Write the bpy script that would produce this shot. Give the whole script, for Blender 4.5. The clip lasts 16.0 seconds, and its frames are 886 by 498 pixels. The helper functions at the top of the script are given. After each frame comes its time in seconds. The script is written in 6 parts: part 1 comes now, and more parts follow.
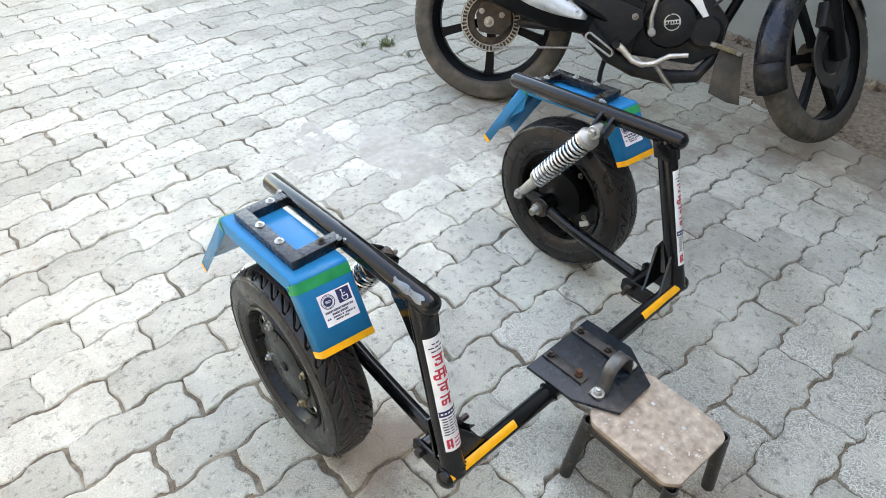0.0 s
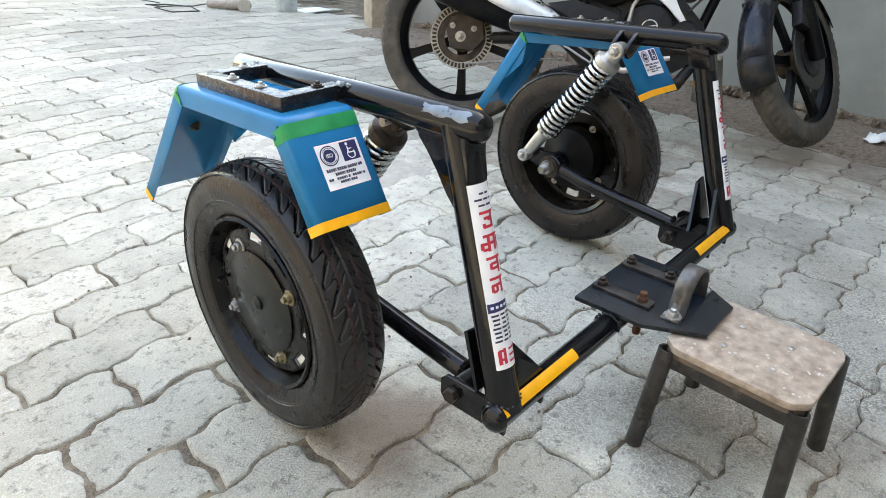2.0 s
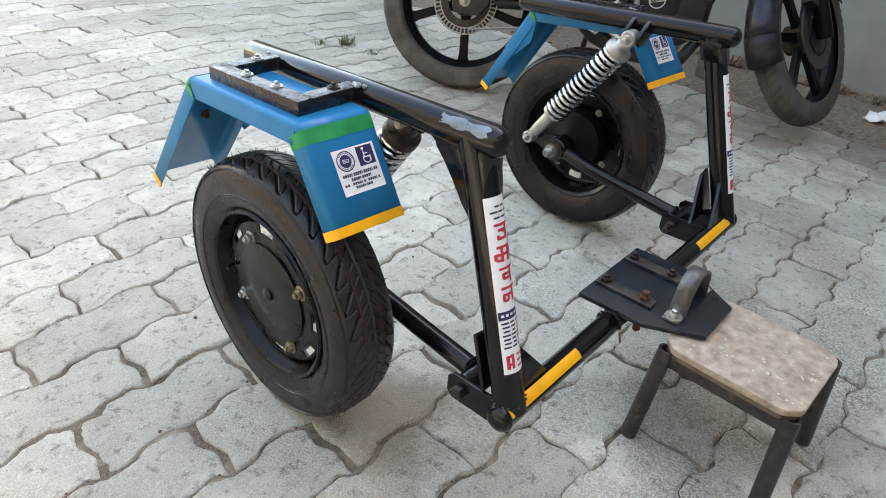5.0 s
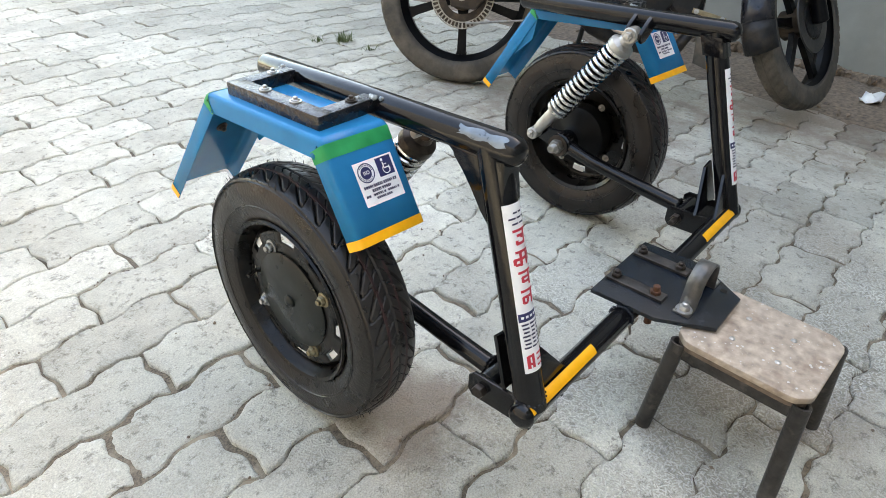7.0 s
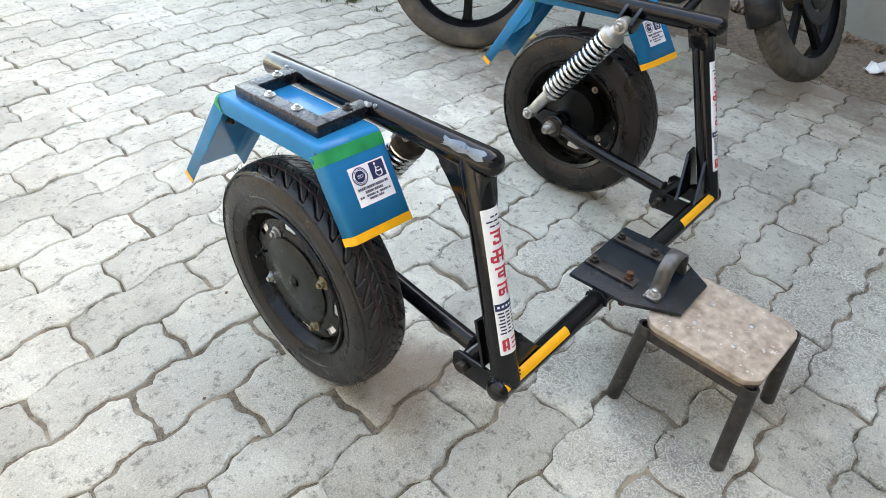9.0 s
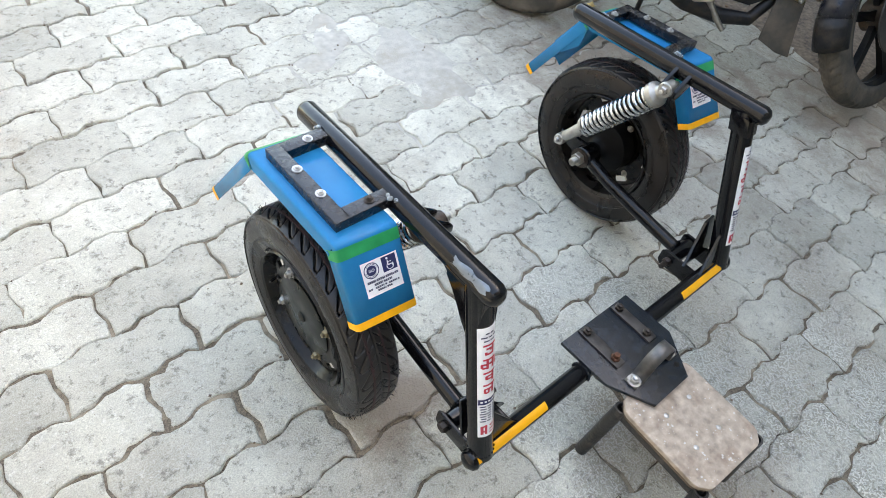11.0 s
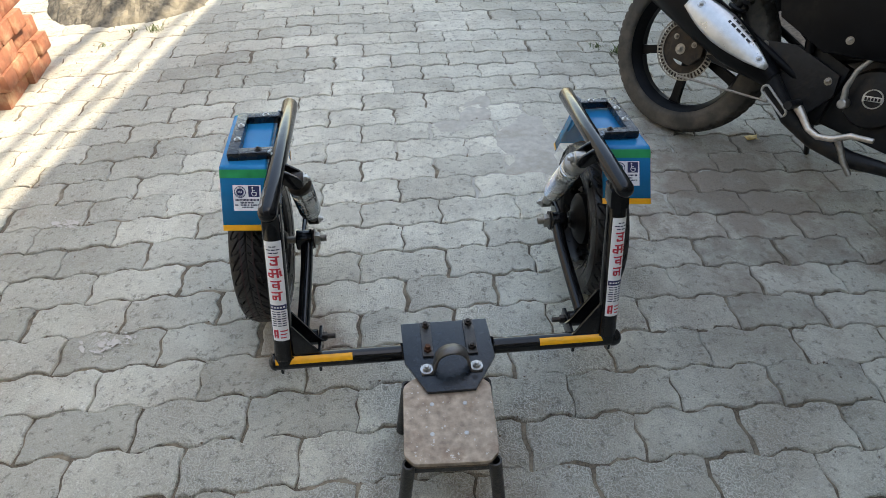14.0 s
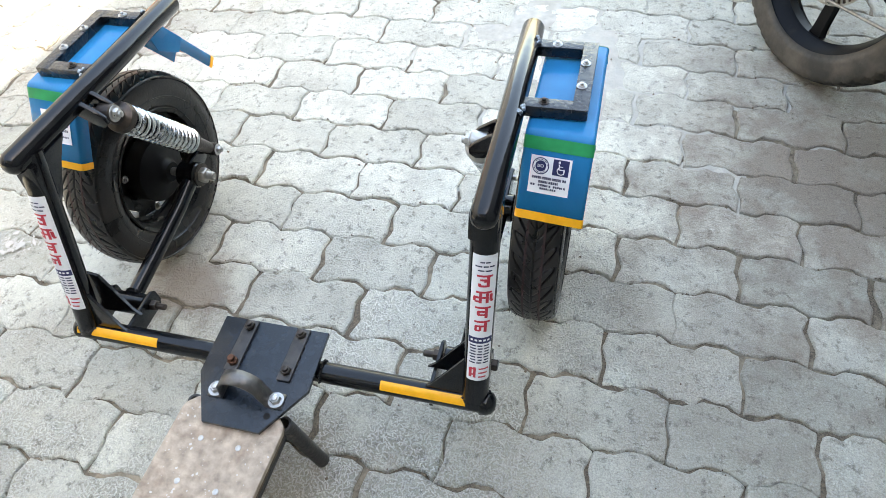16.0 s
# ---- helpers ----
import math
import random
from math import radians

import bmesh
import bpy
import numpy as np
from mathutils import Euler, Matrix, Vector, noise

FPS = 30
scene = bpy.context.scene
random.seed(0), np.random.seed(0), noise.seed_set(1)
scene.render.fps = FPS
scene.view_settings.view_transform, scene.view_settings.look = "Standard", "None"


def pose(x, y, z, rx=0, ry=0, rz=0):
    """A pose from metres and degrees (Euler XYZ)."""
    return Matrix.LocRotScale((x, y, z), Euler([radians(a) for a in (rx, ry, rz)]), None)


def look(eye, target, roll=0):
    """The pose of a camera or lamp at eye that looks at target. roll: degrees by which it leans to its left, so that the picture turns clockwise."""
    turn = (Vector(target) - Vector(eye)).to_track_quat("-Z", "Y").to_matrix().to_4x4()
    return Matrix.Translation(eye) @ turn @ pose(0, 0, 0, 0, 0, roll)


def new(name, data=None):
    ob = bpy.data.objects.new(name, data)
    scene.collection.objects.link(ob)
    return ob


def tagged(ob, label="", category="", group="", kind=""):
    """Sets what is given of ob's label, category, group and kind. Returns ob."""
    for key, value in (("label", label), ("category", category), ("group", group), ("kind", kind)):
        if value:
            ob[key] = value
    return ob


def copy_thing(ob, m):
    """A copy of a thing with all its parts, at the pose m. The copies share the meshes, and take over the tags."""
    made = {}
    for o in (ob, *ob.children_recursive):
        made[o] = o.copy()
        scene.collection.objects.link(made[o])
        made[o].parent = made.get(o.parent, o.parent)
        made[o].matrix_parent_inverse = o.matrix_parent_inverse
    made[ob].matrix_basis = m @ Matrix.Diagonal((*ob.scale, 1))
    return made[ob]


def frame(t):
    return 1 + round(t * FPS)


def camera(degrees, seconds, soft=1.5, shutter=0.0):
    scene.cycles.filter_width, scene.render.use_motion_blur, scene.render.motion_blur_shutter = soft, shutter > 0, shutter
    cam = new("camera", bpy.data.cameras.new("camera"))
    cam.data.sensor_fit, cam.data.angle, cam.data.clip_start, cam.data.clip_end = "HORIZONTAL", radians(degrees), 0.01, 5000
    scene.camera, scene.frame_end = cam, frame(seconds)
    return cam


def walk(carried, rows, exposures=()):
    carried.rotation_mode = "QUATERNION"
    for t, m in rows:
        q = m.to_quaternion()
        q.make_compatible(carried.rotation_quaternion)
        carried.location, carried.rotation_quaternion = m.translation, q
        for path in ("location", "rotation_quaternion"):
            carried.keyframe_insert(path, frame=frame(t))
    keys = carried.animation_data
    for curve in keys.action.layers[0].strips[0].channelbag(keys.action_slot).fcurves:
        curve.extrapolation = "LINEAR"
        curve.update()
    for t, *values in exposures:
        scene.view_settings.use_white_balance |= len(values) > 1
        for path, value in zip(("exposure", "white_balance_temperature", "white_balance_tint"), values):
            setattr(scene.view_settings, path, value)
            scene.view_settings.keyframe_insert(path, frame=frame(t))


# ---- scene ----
cam = camera(68.1, 16.0, soft=0.6)
METRES, EYE, TILT, LEAN, TURN = 8.0, 1.5, 0.0, 0.0, 0.0
PATH = [
    (0, (-0.79, -0.414, 1.183), (0.27, 0.694, -0.101), 1.5),
    (0.2, (-0.833, -0.399, 1.139), (0.241, 0.706, -0.136), 3.5),
    (0.5, (-0.864, -0.429, 1.001), (0.312, 0.717, -0.14), -0.6),
    (0.7, (-0.872, -0.409, 0.88), (0.402, 0.748, -0.139), -0.2),
    (1, (-0.869, -0.398, 0.747), (0.486, 0.774, -0.142), 1.4),
    (1.5, (-0.87, -0.352, 0.7), (0.456, 0.849, -0.193), 1.5),
    (2, (-0.862, -0.325, 0.721), (0.471, 0.823, -0.231), 2.3),
    (2.5, (-0.863, -0.315, 0.737), (0.463, 0.798, -0.265), 3.0),
    (3, (-0.859, -0.309, 0.752), (0.479, 0.777, -0.263), 4.1),
    (3.5, (-0.86, -0.306, 0.756), (0.475, 0.756, -0.288), 4.8),
    (4, (-0.86, -0.3, 0.769), (0.483, 0.764, -0.264), 4.7),
    (4.2, (-0.859, -0.298, 0.771), (0.474, 0.772, -0.267), 4.8),
    (6.5, (-0.886, -0.265, 0.812), (0.394, 0.771, -0.323), 4.4),
    (7, (-0.89, -0.269, 0.814), (0.402, 0.776, -0.3), 3.0),
    (7.2, (-0.882, -0.263, 0.813), (0.386, 0.767, -0.339), 2.7),
    (7.5, (-0.709, -0.156, 0.702), (0.211, 0.651, -0.165), 2.2),
    (7.7, (-0.678, -0.139, 0.684), (0.232, 0.676, -0.184), 1.8),
    (8, (-0.774, -0.208, 0.752), (0.171, 0.587, -0.099), 2.5),
    (8.5, (-0.876, -0.282, 0.832), (0.403, 0.779, -0.281), 2.8),
    (9, (-0.897, -0.314, 0.922), (0.301, 0.687, -0.328), 3.5),
    (9.2, (-0.919, -0.333, 0.991), (0.268, 0.618, -0.308), 3.8),
    (11.3, (-0.704, -0.18, 1.172), (0.227, 0.665, -0.383), 13.8),
    (11.5, (-0.65, -0.194, 1.159), (0.148, 0.689, -0.449), 10.9),
    (12, (-0.57, -0.434, 1.192), (0.089, 0.642, -0.36), 11.7),
    (12.5, (-0.438, -0.591, 1.228), (0.08, 0.676, -0.23), 6.4),
    (13, (-0.269, -0.703, 1.241), (-0.066, 0.683, -0.187), -1.7),
    (13.5, (-0.189, -0.822, 1.264), (-0.045, 0.692, -0.034), -4.0),
    (14, (-0.099, -0.913, 1.265), (0.054, 0.589, -0.046), 0.2),
    (14.5, (0.069, -0.877, 1.233), (0.123, 0.587, -0.129), -1.6),
    (15, (0.251, -0.766, 1.201), (0.052, 0.61, -0.237), -9.0),
    (15.5, (0.344, -0.575, 1.15), (0.168, 0.698, -0.382), -4.3),
    (16, (0.494, -0.417, 1.119), (0.07, 0.757, -0.443), -7.8),
]
EXPOSURES = [(0, 3.25, 8950, 10.5), (1.0, 3.28, 8950, 10.5), (3.0, 3.22, 9150, 10), (6.5, 3.02, 9150, 10), (7.0, 3.22, 9150, 10), (9, 3.23, 9050, 10), (11.5, 3.16, 8750, 10), (12.5, 2.99, 8650, 9.5), (13.0, 2.88, 8550, 9.5), (13.5, 2.28, 8550, 9.5), (14.6, 2.34, 8550, 9.5), (15.0, 2.53, 8350, 9.5), (15.5, 3.03, 8550, 8.5), (16, 3.41, 8750, 8.5)]
walk(cam, [(t, look(eye, target, roll)) for t, eye, target, roll in PATH], EXPOSURES)

# ---- light ----
world = bpy.data.worlds.new("sky_world")
scene.world = world
world.use_nodes = True
wn = world.node_tree.nodes
sky = wn.new("ShaderNodeTexSky")
sky.sky_type = "NISHITA"
sky.sun_disc = False
sky.sun_elevation = radians(50)
sky.sun_rotation = radians(97)
wn["Background"].inputs["Strength"].default_value = 0.15
world.node_tree.links.new(sky.outputs[0], wn["Background"].inputs["Color"])
sun_data = bpy.data.lights.new("sun", "SUN")
sun_data.energy, sun_data.angle, sun_data.color = 2.0, radians(0.55), (1.0, 0.985, 0.96)
sun = new("sun", sun_data)
sun.matrix_world = look((3.4, -0.4, 4.2), (0, 0, 0))

# ---- materials ----


def material(name, color, rough=0.5, metal=0.0, vary=0.12, scale=30.0, bump=0.0, bump_scale=200.0, coat=0.0,
             stain=None, stain_scale=6.0, stain_lo=0.5, stain_hi=0.7, rough_vary=0.1, island="", noise_detail=6, spec=0.5):
    """A node material: base colour with two scales of variation, a second stain colour, uneven gloss and fine relief."""
    m = bpy.data.materials.new(name)
    m.use_nodes = True
    n, l = m.node_tree.nodes, m.node_tree.links
    b = n["Principled BSDF"]
    b.inputs["Metallic"].default_value = metal
    b.inputs["Coat Weight"].default_value = coat
    b.inputs["Specular IOR Level"].default_value = spec
    b.inputs["Coat Roughness"].default_value = 0.12
    tc = n.new("ShaderNodeTexCoord")
    base = n.new("ShaderNodeRGB")
    base.outputs[0].default_value = (*color, 1)
    fine = n.new("ShaderNodeTexNoise")
    fine.inputs["Scale"].default_value = scale
    fine.inputs["Detail"].default_value = noise_detail
    l.new(tc.outputs["Object"], fine.inputs["Vector"])
    ramp = n.new("ShaderNodeMapRange")
    ramp.inputs["From Min"].default_value, ramp.inputs["From Max"].default_value = 0.25, 0.75
    ramp.inputs["To Min"].default_value, ramp.inputs["To Max"].default_value = 1 - vary, 1 + vary
    l.new(fine.outputs["Fac"], ramp.inputs["Value"])
    mul = n.new("ShaderNodeVectorMath")
    mul.operation = "SCALE"
    l.new(base.outputs[0], mul.inputs[0])
    l.new(ramp.outputs[0], mul.inputs["Scale"])
    col = mul.outputs[0]
    if island:
        src = n.new("ShaderNodeObjectInfo") if island == "object" else n.new("ShaderNodeNewGeometry")
        pick = src.outputs["Random"] if island == "object" else src.outputs["Random Per Island"]
        mr = n.new("ShaderNodeMapRange")
        mr.inputs["To Min"].default_value, mr.inputs["To Max"].default_value = 0.86, 1.1
        l.new(pick, mr.inputs["Value"])
        mu = n.new("ShaderNodeVectorMath")
        mu.operation = "SCALE"
        l.new(col, mu.inputs[0])
        l.new(mr.outputs[0], mu.inputs["Scale"])
        col = mu.outputs[0]
    if stain:
        big = n.new("ShaderNodeTexNoise")
        big.inputs["Scale"].default_value = stain_scale
        big.inputs["Detail"].default_value = 8
        big.inputs["Roughness"].default_value = 0.65
        geo = n.new("ShaderNodeNewGeometry")
        l.new(geo.outputs["Position"], big.inputs["Vector"])
        mask = n.new("ShaderNodeMapRange")
        mask.inputs["From Min"].default_value, mask.inputs["From Max"].default_value = stain_lo, stain_hi
        l.new(big.outputs["Fac"], mask.inputs["Value"])
        mix = n.new("ShaderNodeMix")
        mix.data_type = "RGBA"
        l.new(mask.outputs[0], mix.inputs[0])
        l.new(col, mix.inputs[6])
        mix.inputs[7].default_value = (*stain, 1)
        col = mix.outputs[2]
    l.new(col, b.inputs["Base Color"])
    rr = n.new("ShaderNodeMapRange")
    rr.inputs["From Min"].default_value, rr.inputs["From Max"].default_value = 0.3, 0.7
    rr.inputs["To Min"].default_value, rr.inputs["To Max"].default_value = max(0.03, rough - rough_vary), min(1, rough + rough_vary)
    l.new(fine.outputs["Fac"], rr.inputs["Value"])
    l.new(rr.outputs[0], b.inputs["Roughness"])
    if bump:
        bn = n.new("ShaderNodeTexNoise")
        bn.inputs["Scale"].default_value = bump_scale
        bn.inputs["Detail"].default_value = 5
        l.new(tc.outputs["Object"], bn.inputs["Vector"])
        bp = n.new("ShaderNodeBump")
        bp.inputs["Strength"].default_value = bump
        bp.inputs["Distance"].default_value = 0.002
        l.new(bn.outputs["Fac"], bp.inputs["Height"])
        l.new(bp.outputs[0], b.inputs["Normal"])
    return m




def paver_material(name, island):
    """Worn concrete block: pale cement, brown dirt, dark pits, pale dust and a tooled face; some light painted in."""
    m = bpy.data.materials.new(name)
    m.use_nodes = True
    n, l = m.node_tree.nodes, m.node_tree.links
    b = n["Principled BSDF"]
    b.inputs["Roughness"].default_value = 0.88
    b.inputs["Specular IOR Level"].default_value = 0.12
    geo = n.new("ShaderNodeNewGeometry")
    pick = geo.outputs["Random Per Island"]
    if island == "object":
        pick = n.new("ShaderNodeObjectInfo").outputs["Random"]
    # each block has its own stretch of the pattern
    off = n.new("ShaderNodeVectorMath")
    off.operation = "ADD"
    sc = n.new("ShaderNodeMath")
    sc.operation = "MULTIPLY"
    sc.inputs[1].default_value = 37.0
    l.new(pick, sc.inputs[0])
    l.new(geo.outputs["Position"], off.inputs[0])
    l.new(sc.outputs[0], off.inputs[1])
    own, world_p = off.outputs[0], geo.outputs["Position"]

    def noise_tex(vec, scale, detail=6, rough=0.6, distort=0.0):
        t = n.new("ShaderNodeTexNoise")
        t.inputs["Scale"].default_value, t.inputs["Detail"].default_value = scale, detail
        t.inputs["Roughness"].default_value, t.inputs["Distortion"].default_value = rough, distort
        l.new(vec, t.inputs["Vector"])
        return t.outputs["Fac"]

    def span(val, a, b_, c, d):
        t = n.new("ShaderNodeMapRange")
        for k, v in zip(("From Min", "From Max", "To Min", "To Max"), (a, b_, c, d)):
            t.inputs[k].default_value = v
        l.new(val, t.inputs["Value"])
        return t.outputs[0]

    def mixed(fac, a, rgb):
        t = n.new("ShaderNodeMix")
        t.data_type = "RGBA"
        l.new(fac, t.inputs[0])
        l.new(a, t.inputs[6])
        t.inputs[7].default_value = (*rgb, 1)
        return t.outputs[2]

    def calc(op, a, b_):
        t = n.new("ShaderNodeMath")
        t.operation = op
        for k, v in ((0, a), (1, b_)):
            if isinstance(v, (int, float)):
                t.inputs[k].default_value = v
            else:
                l.new(v, t.inputs[k])
        return t.outputs[0]

    # short raised strokes in all directions, cast into the face
    def strokes(scale, shift):
        moved = n.new("ShaderNodeVectorMath")
        moved.operation = "ADD"
        moved.inputs[1].default_value = (shift, shift * 1.7, 0)
        l.new(world_p, moved.inputs[0])
        flat = n.new("ShaderNodeVectorMath")
        flat.operation = "MULTIPLY"
        flat.inputs[1].default_value = (1, 1, 0)
        l.new(moved.outputs[0], flat.inputs[0])
        vor = n.new("ShaderNodeTexVoronoi")
        vor.voronoi_dimensions = "2D"
        vor.inputs["Scale"].default_value = scale
        l.new(flat.outputs[0], vor.inputs["Vector"])
        sub = n.new("ShaderNodeVectorMath")
        sub.operation = "SUBTRACT"
        l.new(flat.outputs[0], sub.inputs[0])
        l.new(vor.outputs["Position"], sub.inputs[1])
        rot = n.new("ShaderNodeVectorRotate")
        rot.rotation_type = "Z_AXIS"
        l.new(sub.outputs[0], rot.inputs["Vector"])
        sp = n.new("ShaderNodeSeparateColor")
        l.new(vor.outputs["Color"], sp.inputs[0])
        l.new(calc("MULTIPLY", sp.outputs[0], 6.28), rot.inputs["Angle"])
        xyz = n.new("ShaderNodeSeparateXYZ")
        l.new(rot.outputs[0], xyz.inputs[0])
        across = span(calc("ABSOLUTE", xyz.outputs[1], 0), 0.0008, 0.0016, 1, 0)
        along = span(calc("ABSOLUTE", xyz.outputs[0], 0), 0.0045, 0.0053, 1, 0)
        return calc("MULTIPLY", across, along)

    both = calc("MAXIMUM", strokes(118, 0.0), strokes(112, 3.3))
    worn = span(noise_tex(world_p, 4.2, 5, 0.65), 0.38, 0.54, 0.15, 1.0)
    worn = calc("MULTIPLY", worn, span(pick, 0.05, 0.55, 0.40, 1.0))
    # the cast face is best kept in the busy middle of the yard
    mid = n.new("ShaderNodeVectorMath")
    mid.operation = "DISTANCE"
    l.new(world_p, mid.inputs[0])
    mid.inputs[1].default_value = (0.15, -0.40, 0)
    worn = calc("MULTIPLY", worn, span(mid.outputs["Value"], 0.40, 1.05, 1.0, 0.18))
    base = n.new("ShaderNodeRGB")
    base.outputs[0].default_value = (0.465, 0.445, 0.37, 1)
    col = base.outputs[0]
    # pale cement dust, thickest mid-yard; its fade outward also paints the light's fall-off
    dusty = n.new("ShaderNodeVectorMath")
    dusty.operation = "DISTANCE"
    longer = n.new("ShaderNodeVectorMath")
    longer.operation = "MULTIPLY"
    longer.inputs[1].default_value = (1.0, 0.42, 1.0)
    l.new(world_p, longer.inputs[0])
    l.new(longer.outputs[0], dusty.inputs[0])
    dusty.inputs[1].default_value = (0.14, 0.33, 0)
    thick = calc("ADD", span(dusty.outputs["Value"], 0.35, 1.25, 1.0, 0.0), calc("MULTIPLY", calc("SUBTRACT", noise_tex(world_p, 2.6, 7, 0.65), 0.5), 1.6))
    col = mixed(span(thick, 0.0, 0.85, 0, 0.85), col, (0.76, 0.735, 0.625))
    col = mixed(span(noise_tex(own, 9, 8, 0.65), 0.42, 0.66, 0, 0.6), col, (0.42, 0.395, 0.335))
    col = mixed(calc("MULTIPLY", worn, 0.78), col, (0.345, 0.333, 0.275))
    col = mixed(calc("MULTIPLY", calc("MULTIPLY", worn, both), 0.95), col, (0.72, 0.70, 0.64))
    col = mixed(span(noise_tex(world_p, 1.9, 7, 0.6), 0.52, 0.76, 0, 0.7), col, (0.35, 0.305, 0.245))
    col = mixed(span(noise_tex(world_p, 6.5, 9, 0.72), 0.58, 0.72, 0, 0.6), col, (0.32, 0.255, 0.19))
    col = mixed(span(noise_tex(own, 47, 7, 0.75), 0.54, 0.64, 0, 0.75), col, (0.20, 0.18, 0.15))
    col = mixed(span(noise_tex(own, 110, 3, 0.6), 0.58, 0.68, 0, 0.35), col, (0.74, 0.73, 0.68))
    # brown dirt trodden in by wheels, stool and motorcycle, whose shade is painted in
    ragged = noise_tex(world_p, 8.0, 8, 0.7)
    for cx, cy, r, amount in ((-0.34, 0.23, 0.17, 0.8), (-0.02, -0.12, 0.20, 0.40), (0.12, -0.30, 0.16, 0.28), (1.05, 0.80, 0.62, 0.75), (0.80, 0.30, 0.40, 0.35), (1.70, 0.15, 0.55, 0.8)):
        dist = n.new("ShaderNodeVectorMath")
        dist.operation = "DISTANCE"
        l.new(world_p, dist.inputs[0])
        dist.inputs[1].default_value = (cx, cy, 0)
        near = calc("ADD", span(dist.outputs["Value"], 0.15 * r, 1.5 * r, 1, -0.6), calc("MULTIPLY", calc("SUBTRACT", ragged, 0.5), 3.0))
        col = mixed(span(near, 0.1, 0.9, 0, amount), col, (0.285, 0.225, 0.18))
    sca = n.new("ShaderNodeVectorMath")
    sca.operation = "SCALE"
    l.new(col, sca.inputs[0])
    grain = span(noise_tex(own, 380, 2, 0.5), 0.32, 0.68, 0.84, 1.16)
    l.new(calc("MULTIPLY", span(pick, 0, 1, 0.80, 1.14), grain), sca.inputs["Scale"])
    l.new(sca.outputs[0], b.inputs["Base Color"])
    height = calc("ADD", calc("MULTIPLY", calc("MULTIPLY", both, worn), 0.40), calc("MULTIPLY", noise_tex(own, 70, 9, 0.8), 0.55))
    bp = n.new("ShaderNodeBump")
    bp.inputs["Strength"].default_value = 1.0
    bp.inputs["Distance"].default_value = 0.012
    l.new(height, bp.inputs["Height"])
    l.new(bp.outputs[0], b.inputs["Normal"])
    return m


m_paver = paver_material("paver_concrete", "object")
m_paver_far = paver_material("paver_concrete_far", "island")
m_soil = material("joint_soil", (0.125, 0.097, 0.068), 0.95, vary=0.8, scale=300, bump=1.0, bump_scale=260,
                  stain=(0.30, 0.245, 0.175), stain_scale=14, stain_lo=0.48, stain_hi=0.64)
m_sand = material("blown_dust", (0.47, 0.445, 0.39), 0.95, vary=0.2, scale=40, bump=1.0, bump_scale=200, noise_detail=9,
                  stain=(0.36, 0.32, 0.26), stain_scale=8, stain_lo=0.46, stain_hi=0.7)
m_wall = material("grey_plaster", (0.245, 0.25, 0.235), 0.85, vary=0.12, scale=9, bump=0.5, bump_scale=120,
                  stain=(0.185, 0.18, 0.165), stain_scale=1.6, stain_lo=0.45, stain_hi=0.8)
# grey tuned so the unseen west wall throws back little light
m_westplaster = material("west_wall_plaster", (0.22, 0.225, 0.23), 0.85, vary=0.1, scale=9, bump=0.4, bump_scale=120,
                      stain=(0.17, 0.17, 0.165), stain_scale=1.6, stain_lo=0.5, stain_hi=0.8)
# white picked for the unseen slab, to bounce light down
m_bouncewhite = material("bounce_white", (0.70, 0.70, 0.68), 0.9, vary=0.08, scale=12, bump=0.3, bump_scale=90)
m_rubble = material("rubble_plinth", (0.170, 0.125, 0.090), 0.95, vary=0.6, scale=60, bump=1.0, bump_scale=90)
m_black = material("black_enamel", (0.0050, 0.0050, 0.0058), 0.13, vary=0.4, scale=40, bump=0.16, bump_scale=70, rough_vary=0.05, spec=0.30, coat=0.1)
m_blackflat = material("black_paint_plate", (0.013, 0.013, 0.015), 0.26, vary=0.5, scale=60, bump=1.0, bump_scale=150, rough_vary=0.12, spec=0.40, coat=0.2,
                       stain=(0.085, 0.07, 0.058), stain_scale=60, stain_lo=0.66, stain_hi=0.72)
m_plate = material("glossy_plate_paint", (0.0075, 0.0115, 0.0165), 0.16, vary=0.5, scale=60, bump=0.45, bump_scale=320, rough_vary=0.1, spec=0.34, coat=0.15,
                   stain=(0.07, 0.062, 0.055), stain_scale=170, stain_lo=0.64, stain_hi=0.70)
m_strap = material("worn_strap_steel", (0.12, 0.112, 0.105), 0.38, 0.6, vary=0.5, scale=50, bump=0.5, bump_scale=140)
# pale bluish tone paints sky glare into the scuffed enamel
m_scuffglare = material("scuffed_glare_enamel", (0.11, 0.135, 0.155), 0.30, 0.3, vary=0.7, scale=30, bump=1.0, bump_scale=60, coat=0.5, spec=0.6)
m_weld = material("weld_bead", (0.30, 0.34, 0.37), 0.3, 0.6, vary=0.6, scale=120, bump=1.0, bump_scale=160)
m_rubber = material("new_rubber", (0.0068, 0.0055, 0.0050), 0.30, spec=0.36, vary=0.35, scale=18, bump=0.35, bump_scale=220, rough_vary=0.14,
                    stain=(0.022, 0.016, 0.013), stain_scale=9, stain_lo=0.42, stain_hi=0.78)
m_tread = material("tread_rubber", (0.0150, 0.0128, 0.0122), 0.34, spec=0.42, vary=0.4, scale=40, bump=0.2, bump_scale=220, rough_vary=0.1)
m_redline = material("red_tread_line", (0.034, 0.0125, 0.013), 0.6, vary=0.4, scale=50)
m_rim = material("black_rim_paint", (0.005, 0.0047, 0.0044), 0.30, vary=0.5, scale=30, bump=0.25, bump_scale=60, spec=0.24,
                 stain=(0.016, 0.011, 0.008), stain_scale=30, stain_lo=0.5, stain_hi=0.72)
